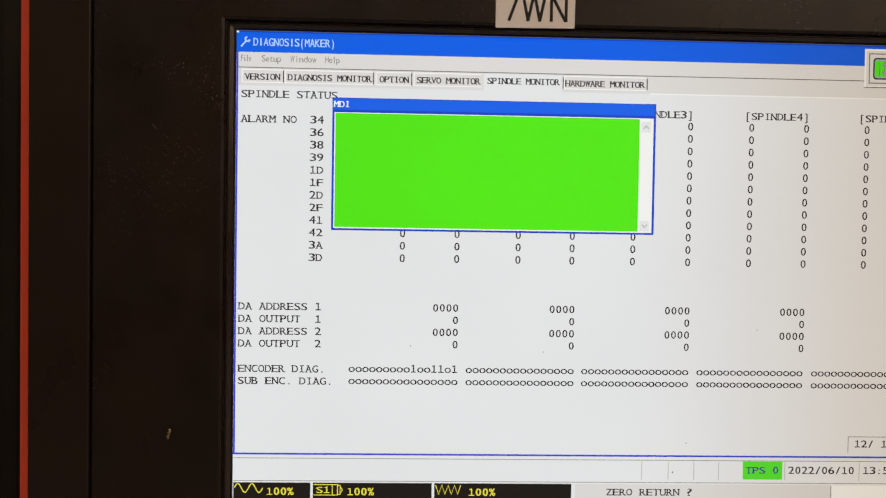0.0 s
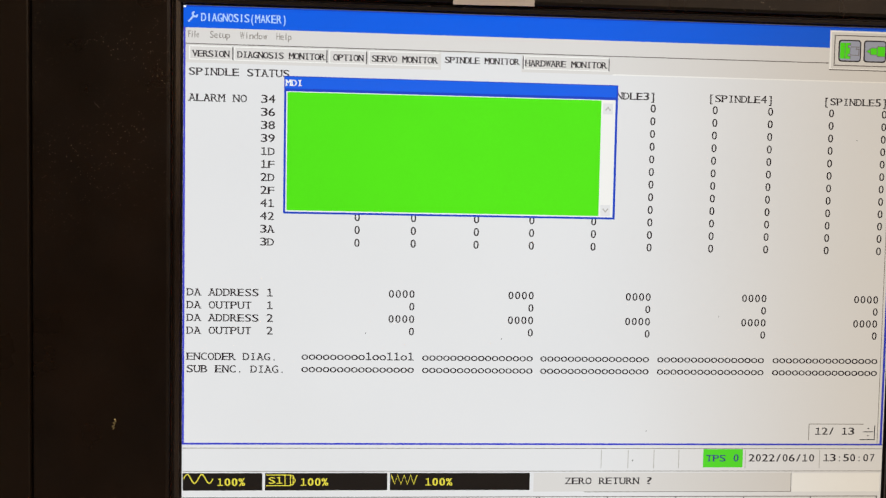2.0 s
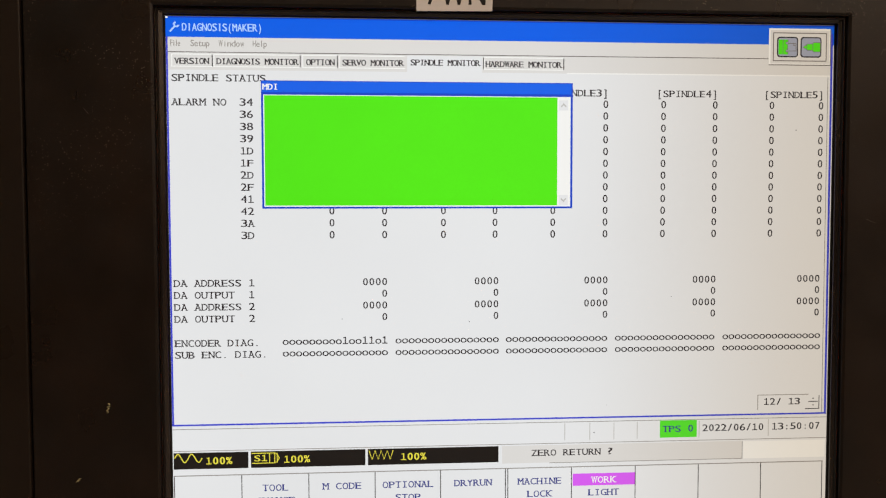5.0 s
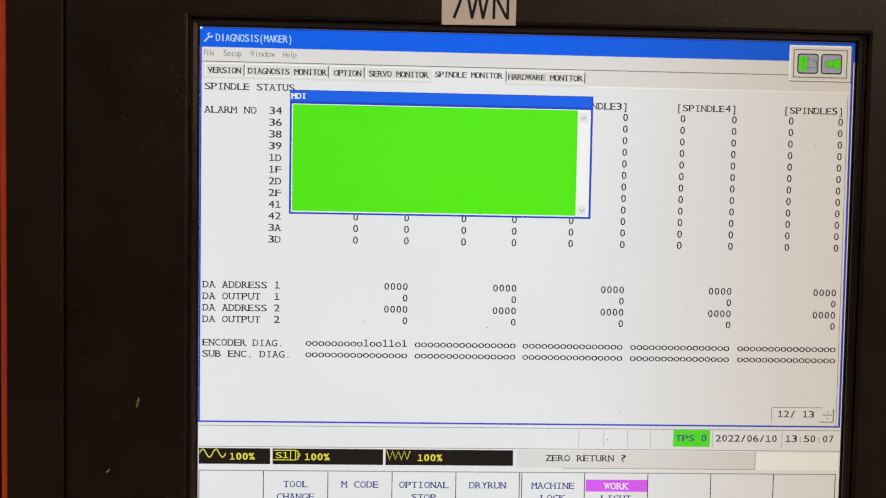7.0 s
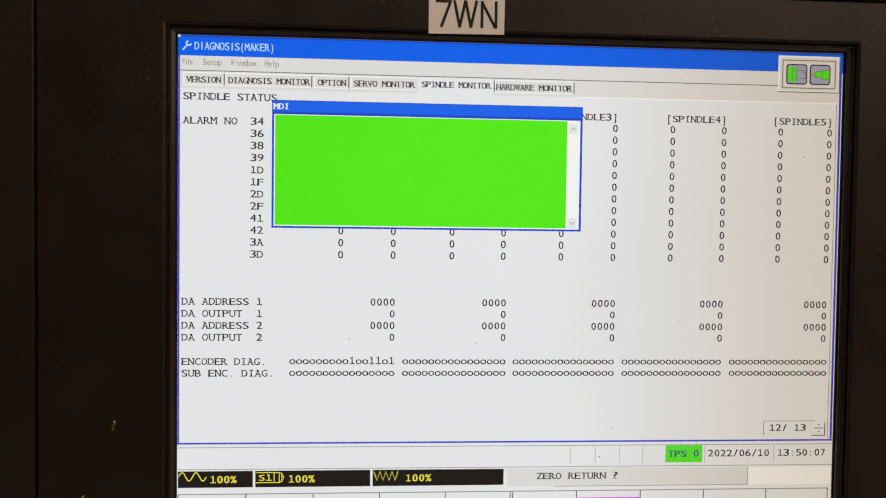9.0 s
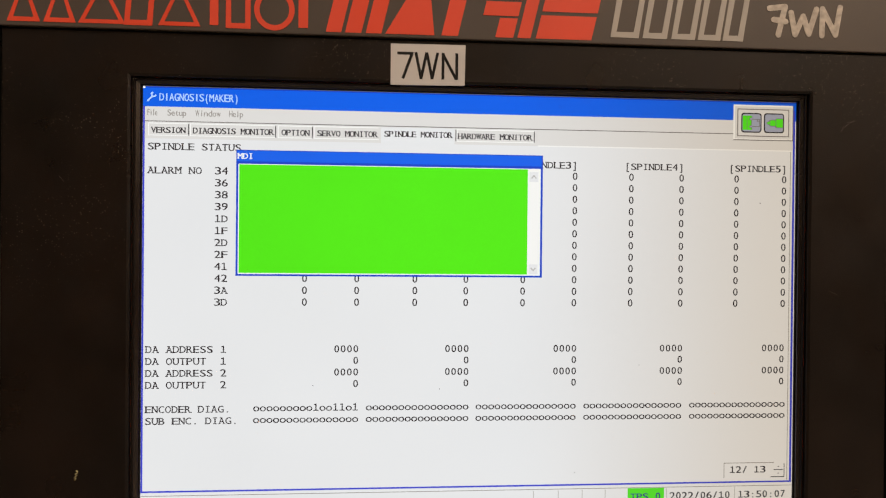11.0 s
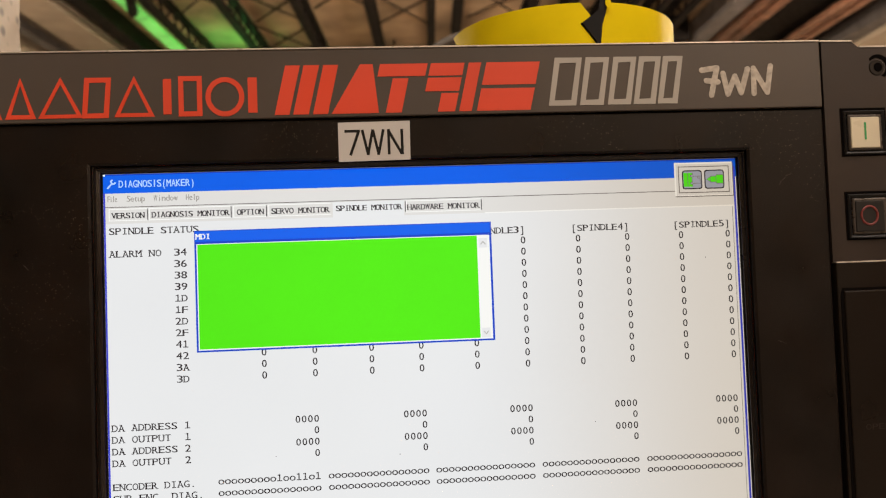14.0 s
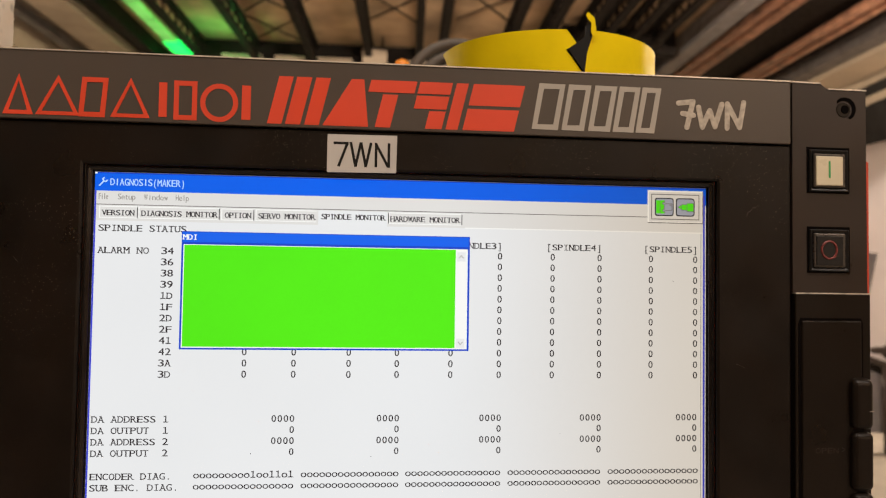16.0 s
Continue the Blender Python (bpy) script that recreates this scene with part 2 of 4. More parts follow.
def tube(bm, points, radius, sides=8, closed=False):
    rings = []
    count = len(points)
    for i, p in enumerate(points):
        p = Vector(p)
        a = Vector(points[i - 1 if i or closed else 0])
        b = Vector(points[(i + 1) % count if i + 1 < count or closed else i])
        way = (b - a).normalized()
        side = way.cross(Vector((0, 0, 1)) if abs(way.z) < 0.9 else Vector((0, 1, 0))).normalized()
        up = side.cross(way)
        rings.append([bm.verts.new(p + radius * (math.cos(k * math.tau / sides) * side + math.sin(k * math.tau / sides) * up)) for k in range(sides)])
    for i in range(count if closed else count - 1):
        r, s = rings[i], rings[(i + 1) % count]
        for k in range(sides):
            bm.faces.new((r[k], r[(k + 1) % sides], s[(k + 1) % sides], s[k]))
    if not closed:
        bm.faces.new(rings[0][::-1])
        bm.faces.new(rings[-1])
    bmesh.ops.recalc_face_normals(bm, faces=bm.faces)
    for f in bm.faces:
        f.smooth = True
    return bm


def ribbon(bm, points, width, y0, y1):
    """A flat stroke of some width along points (x, z), joined at its bends, with real thickness."""
    pts = [Vector(p) for p in points]
    closed = (pts[0] - pts[-1]).length < 1e-7
    if closed:
        pts.pop()
    count, rows = len(pts), []
    for i, p in enumerate(pts):
        into = (p - pts[i - 1]).normalized() if i or closed else None
        out = (pts[(i + 1) % count] - p).normalized() if i + 1 < count or closed else None
        into, out = into or out, out or into
        n1, n2 = Vector((-into.y, into.x)), Vector((-out.y, out.x))
        n = n1 + n2
        n = n.normalized() if n.length > 1e-4 else n1
        n = n * (width / 2 / max(0.72, n.dot(n1)))
        rows.append([bm.verts.new((p.x + s * n.x, y, p.y + s * n.y)) for y in (y0, y1) for s in (1, -1)])
    for i in range(count if closed else count - 1):
        p, q = rows[i], rows[(i + 1) % count]
        for k, l in ((0, 1), (1, 3), (3, 2), (2, 0)):
            bm.faces.new((p[k], p[l], q[l], q[k]))
    if not closed:
        for r in (rows[0], rows[-1]):
            bm.faces.new((r[0], r[1], r[3], r[2]))
    bmesh.ops.recalc_face_normals(bm, faces=bm.faces)
    return bm


GLYPHS = {}


def glyph(char):
    """Triangles of one character of the built-in font, in a unit cell as wide and high as the character itself, and its rise over the base line."""
    if char not in GLYPHS:
        curve = bpy.data.curves.new("glyph", "FONT")
        curve.body, curve.resolution_u = char, 3
        ob = new("glyph", curve)
        mesh = bpy.data.meshes.new_from_object(ob.evaluated_get(bpy.context.evaluated_depsgraph_get()))
        xy = [(v.co.x, v.co.y) for v in mesh.vertices]
        faces = [tuple(p.vertices) for p in mesh.polygons]
        bpy.data.objects.remove(ob)
        bpy.data.curves.remove(curve)
        bpy.data.meshes.remove(mesh)
        x0, x1 = min(x for x, _ in xy), max(x for x, _ in xy)
        GLYPHS[char] = ([(x - x0, y) for x, y in xy], faces, x1 - x0)
    return GLYPHS[char]


CAP = max(y for _, y in glyph("H")[0])
NARROW = {"[": 0.42, "]": 0.42, "(": 0.4, ")": 0.4, ":": 0.22, ".": 0.22, "/": 0.75, "?": 0.8, "J": 0.7, "7": 0.76, "0": 0.84, "o": 0.94}
FEET = {"A": (0.08, 0.92), "D": (0.1,), "F": (0.12,), "H": (0.1, 0.9), "I": (0.5,), "1": (0.5,), "K": (0.1, 0.9), "M": (0.08, 0.92), "N": (0.1,), "P": (0.12,), "R": (0.1, 0.95), "T": (0.5,), "L": (0.1,), "B": (0.1,), "E": (0.1,)}
HEADS = {"D": (0.1,), "H": (0.1, 0.9), "I": (0.5,), "K": (0.1, 0.9), "L": (0.12,), "M": (0.08, 0.92), "N": (0.1, 0.9), "P": (0.1,), "R": (0.1,), "U": (0.1, 0.9), "V": (0.06, 0.94), "W": (0.06, 0.94), "B": (0.1,), "E": (0.1,), "A": (0.4,)}


def lettering(bm, text, x, z, cell, cap, y, fill=0.84, weight=0.0, serif=False):
    """Text in cells of one width, from x along the base line z, drawn on the plane y, with small serifs where the type has them."""
    for i, char in enumerate(text):
        if char == " ":
            continue
        if char == "1" and serif:
            mid, stroke = x + (i + 0.5) * cell, cap * 0.13
            for a0, a1, b0, b1 in ((-0.09, 0.09, 0, cap), (-0.40, 0.40, 0, stroke), (-0.32, -0.09, cap * 0.80, cap * 0.93)):
                bm.faces.new([bm.verts.new((mid + a * cell, y, z + b)) for a, b in ((a0, b0), (a1, b0), (a1, b1), (a0, b1))])
            continue
        xy, faces, w = glyph(char)
        wide = cell * fill * NARROW.get(char, 1.0)
        tall = cap * (0.93 if serif and char.isalpha() and char != "o" else 1.0)
        sx, sz = wide / max(w, 1e-6), tall / CAP
        if char in ":.-l|iI1jt":
            sx = sz * 0.9
            wide = w * sx
        left = x + (i + 0.5) * cell - wide / 2
        for n, dx in enumerate((-weight, weight) if weight else (0.0,)):
            verts = [bm.verts.new((left + dx + a * sx, y - 0.000004 * n, z + b * sz)) for a, b in xy]
            for f in faces:
                bm.faces.new([verts[k] for k in f])
        if serif:
            stroke, half = cap * 0.11, cell * 0.19
            for table, base in ((FEET, z), (HEADS, z + tall - stroke)):
                for share in table.get(char, ()):
                    reach = half * (1.6 if char in "I1" else 1.0)
                    mid = left + share * wide
                    bm.faces.new([bm.verts.new((mid + a, y - 0.000009, base + b)) for a, b in ((-reach, 0), (reach, 0), (reach, stroke), (-reach, stroke))])
    return bm

# ---- the hall ----
TOP = 7.5
LEAN = 0.06


def along(bm, x0, x1, z0, z1, y0=4.0, y1=22.0):
    """A long box under the roof; the roof runs a little askew to the panel, and x holds at y = 18."""
    box(bm, x0, x1, y0, y1, z0, z1)
    for v in bm.verts:
        v.co.x += LEAN * (v.co.y - 18)
    return bm


def setting(name, mat, label, x0, x1, y0, y1, z0, z1):
    return tagged(boxed(name, mat, None, x0, x1, y0, y1, z0, z1), label, "", "", "structure")


setting("floor", M_FLOOR, "worn beige concrete workshop floor", -14, 16, -8, 23, -0.2, 0.0)
setting("ceiling", M_CEILING, "tan roof boards of the workshop hall", -14, 16, -8, 23, TOP, TOP + 0.2)
setting("wall_north", M_WALL, "cream panelled end wall of the hall", -14, 16, 22.6, 23, 0, TOP)
# unseen wall; its dark colour is put in to dim the bezel's reflections
setting("wall_south", M_DARKEND, "unseen brown end wall, darkened to dim the panel's reflections", -14, 16, -8.3, -8, 0, TOP)
# unseen pale band added on that wall to brighten the bezel's reflections
setting("reflector_band", M_WALL, "unseen cream band added for the bezel to reflect", -14, 16, -8.0, -7.96, 2.5, 4.6)
setting("wall_west", M_WALL, "cream panelled side wall of the hall", -14.3, -14, -8, 23, 0, TOP)
setting("wall_east", M_WALL, "cream panelled side wall of the hall", 13.2, 13.5, -8, 23, 0, TOP)
line = bmesh.new()
ends = [(3.60, 4.50), (3.68, 4.50), (6.78, 9.40), (6.70, 9.40)]
low, high = [[line.verts.new((x, y, z)) for x, y in ends] for z in (0.0, 0.004)]
line.faces.new(high)
for k in range(4):
    line.faces.new((low[k], low[(k + 1) % 4], high[(k + 1) % 4], high[k]))
tagged(part("floor_line", line, M_LINE), "yellow painted line on the concrete floor", "", "", "structure")


def truss(x, double=False):
    ob = empty("roof_truss", "dark brown steel lattice truss under the roof boards", "roof truss", "roof trusses")
    h = 0.42
    for z in (TOP - 0.10, TOP - 0.10 - h):
        part("chord", along(bmesh.new(), x - 0.085, x + 0.085, z - 0.09, z), M_STEEL, ob)
    bm = bmesh.new()
    y, k = 4.0, 0
    while y < 21.9:
        a, b = (TOP - 0.15, TOP - 0.15 - h)[:: 1 if k % 2 else -1]
        sx = LEAN
        tube(bm, [(x + sx * (y - 18), y, a), (x + sx * (y + 0.45 - 18), y + 0.45, b)], 0.028, 5)
        y, k = y + 0.45, k + 1
    part("web", bm, M_STEEL, ob)
    return ob


for x in (-4.15, -2.80, -1.38, 0.02, 1.24, 1.80, 3.3, 4.1, 4.9, 5.35, 6.0, 6.6):
    truss(x)


def cross_beam(y, z0, z1, x0, x1):
    return tagged(boxed("cross_beam", M_STEEL, None, x0, x1, y, y + 0.25, z0, z1, 0.01), "dark brown steel beam crossing under the roof", "beam", "cross beams")


cross_beam(19.6, 6.80, 7.45, -4.3, 8.0)
cross_beam(17.2, 6.85, 7.45, 4.5, 7.2)
# thin brace rods between the trusses
for x, y in ((-3.5, 15.5), (-2.1, 16.2), (-0.7, 15.3), (0.6, 16.4), (-2.1, 18.2), (2.6, 16.0), (5.2, 15.6)):
    brace = empty("brace_rods", "thin crossed steel brace rods between roof trusses", "brace", "roof braces")
    for s in (-1, 1):
        part("rod", tube(bmesh.new(), [(x - 0.62, y - s * 0.9, TOP - 0.16), (x + 0.62, y + s * 0.9, TOP - 0.16 - 0.03 * s)], 0.022, 5), M_STEEL, brace)

# pale plates on the cross beam, and a grey sheet-metal box hung under it
for x0, x1 in ((-3.6, -2.6), (-2.3, -1.55), (-1.25, -0.35), (0.85, 1.75)):
    tagged(boxed("pale_plate", M_DUCT, None, x0, x1, 19.56, 19.597, 6.93, 7.10), "pale plate fixed to the dark cross beam", "plate", "pale plates")
heater = empty("hanging_heater", "grey sheet-metal heater box hung from the roof", "heater")
part("casing", box(bmesh.new(), -0.10, 0.50, 18.6, 19.2, 6.40, 7.08, 0.03), M_DUCT, heater)
for x in (0.0, 0.4):
    part("hanger", tube(bmesh.new(), [(x, 18.95, 7.05), (x, 18.95, TOP)], 0.02, 6), M_STEEL, heater)

# ducts and the green lamp strip on one side
duct = empty("air_duct", "long beige sheet-metal air duct under the roof", "duct", "air ducts")
part("casing", along(bmesh.new(), -6.75, -5.95, 7.0, TOP), M_DUCT, duct)
part("flange", along(bmesh.new(), -5.92, -5.84, 7.05, 7.30), M_BROWN, duct)
duct2 = empty("air_duct", "long beige sheet-metal air duct under the roof", "duct", "air ducts")
part("casing", along(bmesh.new(), -9.8, -8.0, 6.7, TOP), M_DUCT, duct2)
part("flange", along(bmesh.new(), -7.55, -7.35, 7.1, 7.3), M_BEAM, duct2)
tagged(part("roof_strip", along(bmesh.new(), -5.72, -5.42, 7.1, TOP), M_STEEL), "dark brown strip under the roof, steel purlin and painted shade", "beam")
# brown sheet standing in for the shaded roof between the two ducts
tagged(part("roof_strip", along(bmesh.new(), -7.9, -6.85, 7.3, TOP), M_BROWN), "dark brown strip under the roof, steel purlin and painted shade", "beam")
strip = empty("green_light_strip", "glowing green lamp strip along the roof", "lamp")
part("tube", along(bmesh.new(), -5.12, -4.84, 7.36, 7.44, 12.0, 19.7), M_GREENLIGHT, strip)
part("end_lamp", along(bmesh.new(), -5.16, -4.76, 7.33, 7.41, 19.7, 22.2), M_GREENEND, strip, "bright green end of the lamp strip")
part("hanger", tube(bmesh.new(), [(-4.62, 14.4, 7.25), (-5.03, 16.1, 7.25)], 0.10, 8), M_STEEL, strip)

# steel and copper runs on the other side
tagged(part("roof_girder", along(bmesh.new(), 7.45, 7.82, 6.95, 7.45), M_BEAM), "grey painted steel girder under the roof", "beam", "girders")
tagged(part("roof_girder", along(bmesh.new(), 11.36, 11.8, 7.05, 7.45), M_BEAM), "grey painted steel girder under the roof", "beam", "girders")
tagged(part("roof_strip", along(bmesh.new(), 8.13, 11.4, 7.40, TOP - 0.002), M_STEEL), "dark brown strip under the roof, steel purlin and painted shade", "beam")
duct3 = empty("air_duct", "wide cream sheet-metal air duct under the roof", "duct", "air ducts")
part("casing", along(bmesh.new(), 11.86, 12.85, 6.95, TOP - 0.002), M_WALL, duct3)
col = empty("steel_column", "grey painted steel column under the roof", "column")
part("shaft", box(bmesh.new(), 5.0, 5.9, 20.2, 20.6, 0, TOP, 0.02), M_BEAM, col)
for xs in ((8.34, 8.53, 8.72, 8.92), (10.25, 10.45, 10.65)):
    rack = empty("pipe_run", "bundle of copper-brown pipes under the roof", "pipes", "pipe runs")
    for n, x in enumerate(xs):
        z = 7.22 + 0.06 * (n % 2)
        part("pipe", tube(bmesh.new(), [(x + LEAN * (y - 18), y, z) for y in (4, 10, 16, 22)], 0.095, 10), M_COPPER, rack)
    for y in (12.0, 22.0):
        part("clamp", box(bmesh.new(), xs[0] - 0.15 + LEAN * (y - 18), xs[-1] + 0.15 + LEAN * (y - 18), y, y + 0.06, 7.02, TOP), M_STEEL, rack)

# white machine beyond the panel, with a dark overhead rail
machine = empty("white_machine", "white enamelled machine tool enclosure with dark base", "machine")
part("enclosure", box(bmesh.new(), 6.3, 11.0, 9.6, 12.0, 0.45, 3.72, 0.06), M_MACHINE, machine)
part("base", box(bmesh.new(), 6.5, 11.0, 9.7, 12.0, 0.0, 0.45, 0.03), M_DARKWALL, machine, "dark machine base")
part("ledge", box(bmesh.new(), 6.1, 11.0, 9.45, 9.65, 0.40, 0.50, 0.02), M_DARKWALL, machine)
# grey guard frame with dark bars standing before the machine
guard = empty("guard_frame", "grey mesh guard frame with dark bars and a round joint", "guard")


def at_guard(x, z, y=6.40):
    """A place on the guard's plane from its bearing on the machine's front."""
    return (-0.015 + (x + 0.015) * 0.695, y, 1.5036 + (z - 1.5036) * 0.695)


prism_side = [(6.30, 1.95), (6.84, 1.95), (6.67, 1.20), (6.58, 0.62), (6.30, 0.62)]
part("side_panel", prism(bmesh.new(), [(at_guard(x, z)[0], at_guard(x, z)[2]) for x, z in prism_side], 6.52, 6.54), M_GUARD, guard, "slanted grey side panel")
mesh_side = [(6.30, 0.52), (7.70, 0.05), (7.70, -0.42), (6.30, -0.42)]
part("mesh_panel", prism(bmesh.new(), [(at_guard(x, z)[0], at_guard(x, z)[2]) for x, z in mesh_side], 6.47, 6.50), M_GUARD, guard)
part("prop_rod", tube(bmesh.new(), [at_guard(6.87, 0.74), at_guard(7.30, 2.52), at_guard(7.55, 3.5)], 0.017, 8), M_BAR, guard)
part("cross_bar", tube(bmesh.new(), [at_guard(6.25, 0.68), at_guard(6.85, 0.47), at_guard(7.75, 0.06)], 0.026, 8), M_BAR, guard)
part("leg", tube(bmesh.new(), [at_guard(6.81, 0.5), at_guard(6.83, -0.66)], 0.026, 8), M_BAR, guard)
part("leg", tube(bmesh.new(), [at_guard(7.72, 0.1), at_guard(7.72, -0.66)], 0.026, 8), M_BAR, guard)
for x0, z0, x1, z1 in ((6.83, -0.40, 7.70, 0.26), (6.88, -0.66, 7.70, -0.02)):
    part("wire", tube(bmesh.new(), [at_guard(x0, z0, 6.44), at_guard(x1, z1, 6.44)], 0.009, 6), M_BAR, guard)
bm = bmesh.new()
bmesh.ops.create_uvsphere(bm, u_segments=16, v_segments=10, radius=0.065, matrix=Matrix.Translation(at_guard(6.86, 0.65)))
bmesh.ops.create_uvsphere(bm, u_segments=14, v_segments=8, radius=0.05, matrix=Matrix.Translation(at_guard(6.72, 0.67)) @ Matrix.Diagonal((1.7, 0.7, 0.7, 1)))
for f in bm.faces:
    f.smooth = True
part("joint", bm, M_BAR, guard, "round dark joint")

part("hood", prism(bmesh.new(), [(6.0, 3.24), (7.8, 3.66), (7.8, 4.40), (6.9, 4.02), (6.0, 3.58)], 9.3, 9.62), M_STEEL, machine, "dark overhanging hood")
part("cable_tray", prism(bmesh.new(), [(6.0, 3.74), (7.8, 4.56), (7.8, 4.72), (6.0, 3.86)], 9.3, 9.62), M_STEEL, machine, "dark cable tray over the hood")
for x in (6.6, 7.7):
    part("tray_post", box(bmesh.new(), x, x + 0.06, 9.5, 9.6, 3.6, 4.1 + 0.4 * (x > 7), 0.005), M_STEEL, machine)

# ---- the operator panel ----
PX = 0.0003075
SX, SZ = -0.1230, 1.5423
panel = empty("operator_panel", "black machine control panel with a lit screen", "control panel")
FRONT = -0.0056


def plate_with_opening(outer, inner, well, y_front, y_back, y_well):
    """A plate with a rectangular opening whose sides slope in to the screen."""
    bm = bmesh.new()

    def loop(r, y):
        x0, x1, z0, z1 = r
        return [bm.verts.new(p) for p in ((x0, y, z0), (x1, y, z0), (x1, y, z1), (x0, y, z1))]

    rim = 0.0009
    shrunk = (outer[0] + 0.0004, outer[1] - 0.0004, outer[2] + 0.0004, outer[3] - 0.0004)
    wider = (inner[0] - rim, inner[1] + rim, inner[2] - rim, inner[3] + rim)
    loops = [loop(outer, y_back), loop(outer, y_front + 0.0004), loop(shrunk, y_front), loop(wider, y_front), loop(inner, y_front + rim * 0.6), loop(well, y_well)]
    for a, b in zip(loops, loops[1:]):
        for k in range(4):
            bm.faces.new((a[k], a[(k + 1) % 4], b[(k + 1) % 4], b[k]))
    bmesh.ops.recalc_face_normals(bm, faces=bm.faces)
    return bm


bezel = part("bezel", plate_with_opening((-0.1696, 0.1572, 1.30, 1.5604), (-0.1259, 0.1256, 1.3552, 1.5449), (-0.1258, 0.1255, 1.3553, 1.5448), FRONT, 0.016, -0.0030), M_BEZEL, panel,
             "grained black plastic bezel with specks of dust and painted glints")


def frame_ring(outer, inner, y_outer, y_inner, back):
    """A rectangular ring between two outlines (x0, x1, z0, z1), sloping from y_outer to y_inner."""
    bm = bmesh.new()
    loops = [[bm.verts.new((r[a], y, r[b])) for a, b in ((0, 2), (1, 2), (1, 3), (0, 3))] for r, y in ((outer, back), (outer, y_outer), (inner, y_inner), (inner, back))]
    for a, b in zip(loops, loops[1:] + loops[:1]):
        for k in range(4):
            bm.faces.new((a[k], a[(k + 1) % 4], b[(k + 1) % 4], b[k]))
    bmesh.ops.recalc_face_normals(bm, faces=bm.faces)
    return bm


part("screen_surround", frame_ring((-0.1258, 0.1255, 1.3553, 1.5448), (-0.1235, 0.1235, 1.3573, 1.5428), -0.0029, -0.0018, 0.004), M_SURROUND, panel, "black sunk surround of the screen")
part("surround_rib", frame_ring((-0.1252, 0.1249, 1.3559, 1.5442), (-0.1248, 0.1246, 1.3562, 1.5439), -0.0036, -0.0036, -0.0015), M_SMOOTH, panel, "thin raised rib round the screen")
# thin gloss gasket round the screen
for r in ((-0.1236, -0.1230, 1.3572, 1.5429), (0.1230, 0.1236, 1.3572, 1.5429), (-0.1229, 0.1229, 1.5424, 1.5430), (-0.1229, 0.1229, 1.3571, 1.3577)):
    part("gasket", box(bmesh.new(), r[0], r[1], -0.0004, 0.002, r[2], r[3]), M_FRAME, panel)
boxed("left_strip", M_SMOOTH, panel, -0.1908, -0.1702, FRONT - 0.0004, 0.016, 1.30, 1.5850, 0.0006, "smooth dark side strip")
right = [(0.1576, 1.4994), (0.1904, 1.4994), (0.1901, 1.5846), (0.1731, 1.5846), (0.1701, 1.5870), (0.1576, 1.5872)]
part("right_strip", prism(bmesh.new(), right, FRONT - 0.0010, 0.016), M_STRIP, panel, "smooth dark side strip with buttons")
# pale lines paint the light caught along the plate edges
ribbons = ([(-0.1900, 1.5874), (0.1568, 1.5874)], [(0.1572, 1.5873), (0.1701, 1.5871)], [(0.1733, 1.5848), (0.1901, 1.5848)], [(0.1584, 1.4992), (0.1911, 1.4992)])
for line in ribbons:
    part("edge_glint", ribbon(bmesh.new(), line, 0.0005, FRONT - (0.0021 if line[0][1] < 1.55 else 0.0014), 0.004), M_EDGE, panel, "thin pale line painting light caught on the edge")
boxed("lower_strip", M_SMOOTH, panel, 0.1582, 0.1912, FRONT - 0.0018, 0.016, 1.30, 1.4990, 0.0005)
boxed("groove", M_GROOVE, panel, -0.1702, -0.1696, FRONT + 0.002, 0.014, 1.30, 1.5850)
boxed("groove", M_GROOVE, panel, 0.1572, 0.1582, FRONT + 0.001, 0.014, 1.30, 1.5604)
# hinged cover in the lower strip, with its latch
door = part("cover", box(bmesh.new(), 0.1606, 0.1868, FRONT - 0.0026, FRONT - 0.0012, 1.302, 1.4880, 0.0006), M_SMOOTH, panel, "closed cover with an embossed arrow")
bm = bmesh.new()
ribbon(bm, [(0.1599, 1.303), (0.1599, 1.4866), (0.1606, 1.4886), (0.1864, 1.4886), (0.1872, 1.4868), (0.1872, 1.42)], 0.0009, FRONT - 0.0020, FRONT - 0.0010)
part("cover_gap", bm, M_GROOVE, panel)
for z0, z1 in ((1.4436, 1.4645), (1.4188, 1.4428), (1.36, 1.4180)):
    part("latch", box(bmesh.new(), 0.1812, 0.1903, FRONT - 0.0060, FRONT + 0.004, z0, z1, 0.0026, 4), M_SMOOTH, panel)
# pale line in the edge glint colour marks the latch seam
boxed("latch_seam", M_EDGE, panel, 0.1876, 0.1898, FRONT - 0.0061, FRONT - 0.0058, 1.4512, 1.4514)
# flat letters in a lighter plastic stand in for the emboss highlight
bm = lettering(bmesh.new(), "OPEN", 0.1660, 1.4338, 0.0026, 0.0022, FRONT - 0.00268)
ribbon(bm, [(0.1776, 1.4362), (0.1790, 1.4353), (0.1776, 1.4344)], 0.0003, FRONT - 0.0028, FRONT - 0.0026)
part("emboss_highlight", bm, M_STRIP, door)

# recessed screw with a dark crescent
YS = FRONT - 0.0010
bm = bmesh.new()
arc = [math.radians(d) for d in range(-62, 146, 8)]
prism(bm, [(0.1808 + 0.0049 * math.cos(a), 1.5767 + 0.0049 * math.sin(a)) for a in arc] + [(0.1803 + 0.0037 * math.cos(a), 1.5764 + 0.0037 * math.sin(a)) for a in reversed(arc)], YS - 0.00014, YS + 0.0004)
part("screw_rim", bm, M_GROOVE, panel)
bm = bmesh.new()
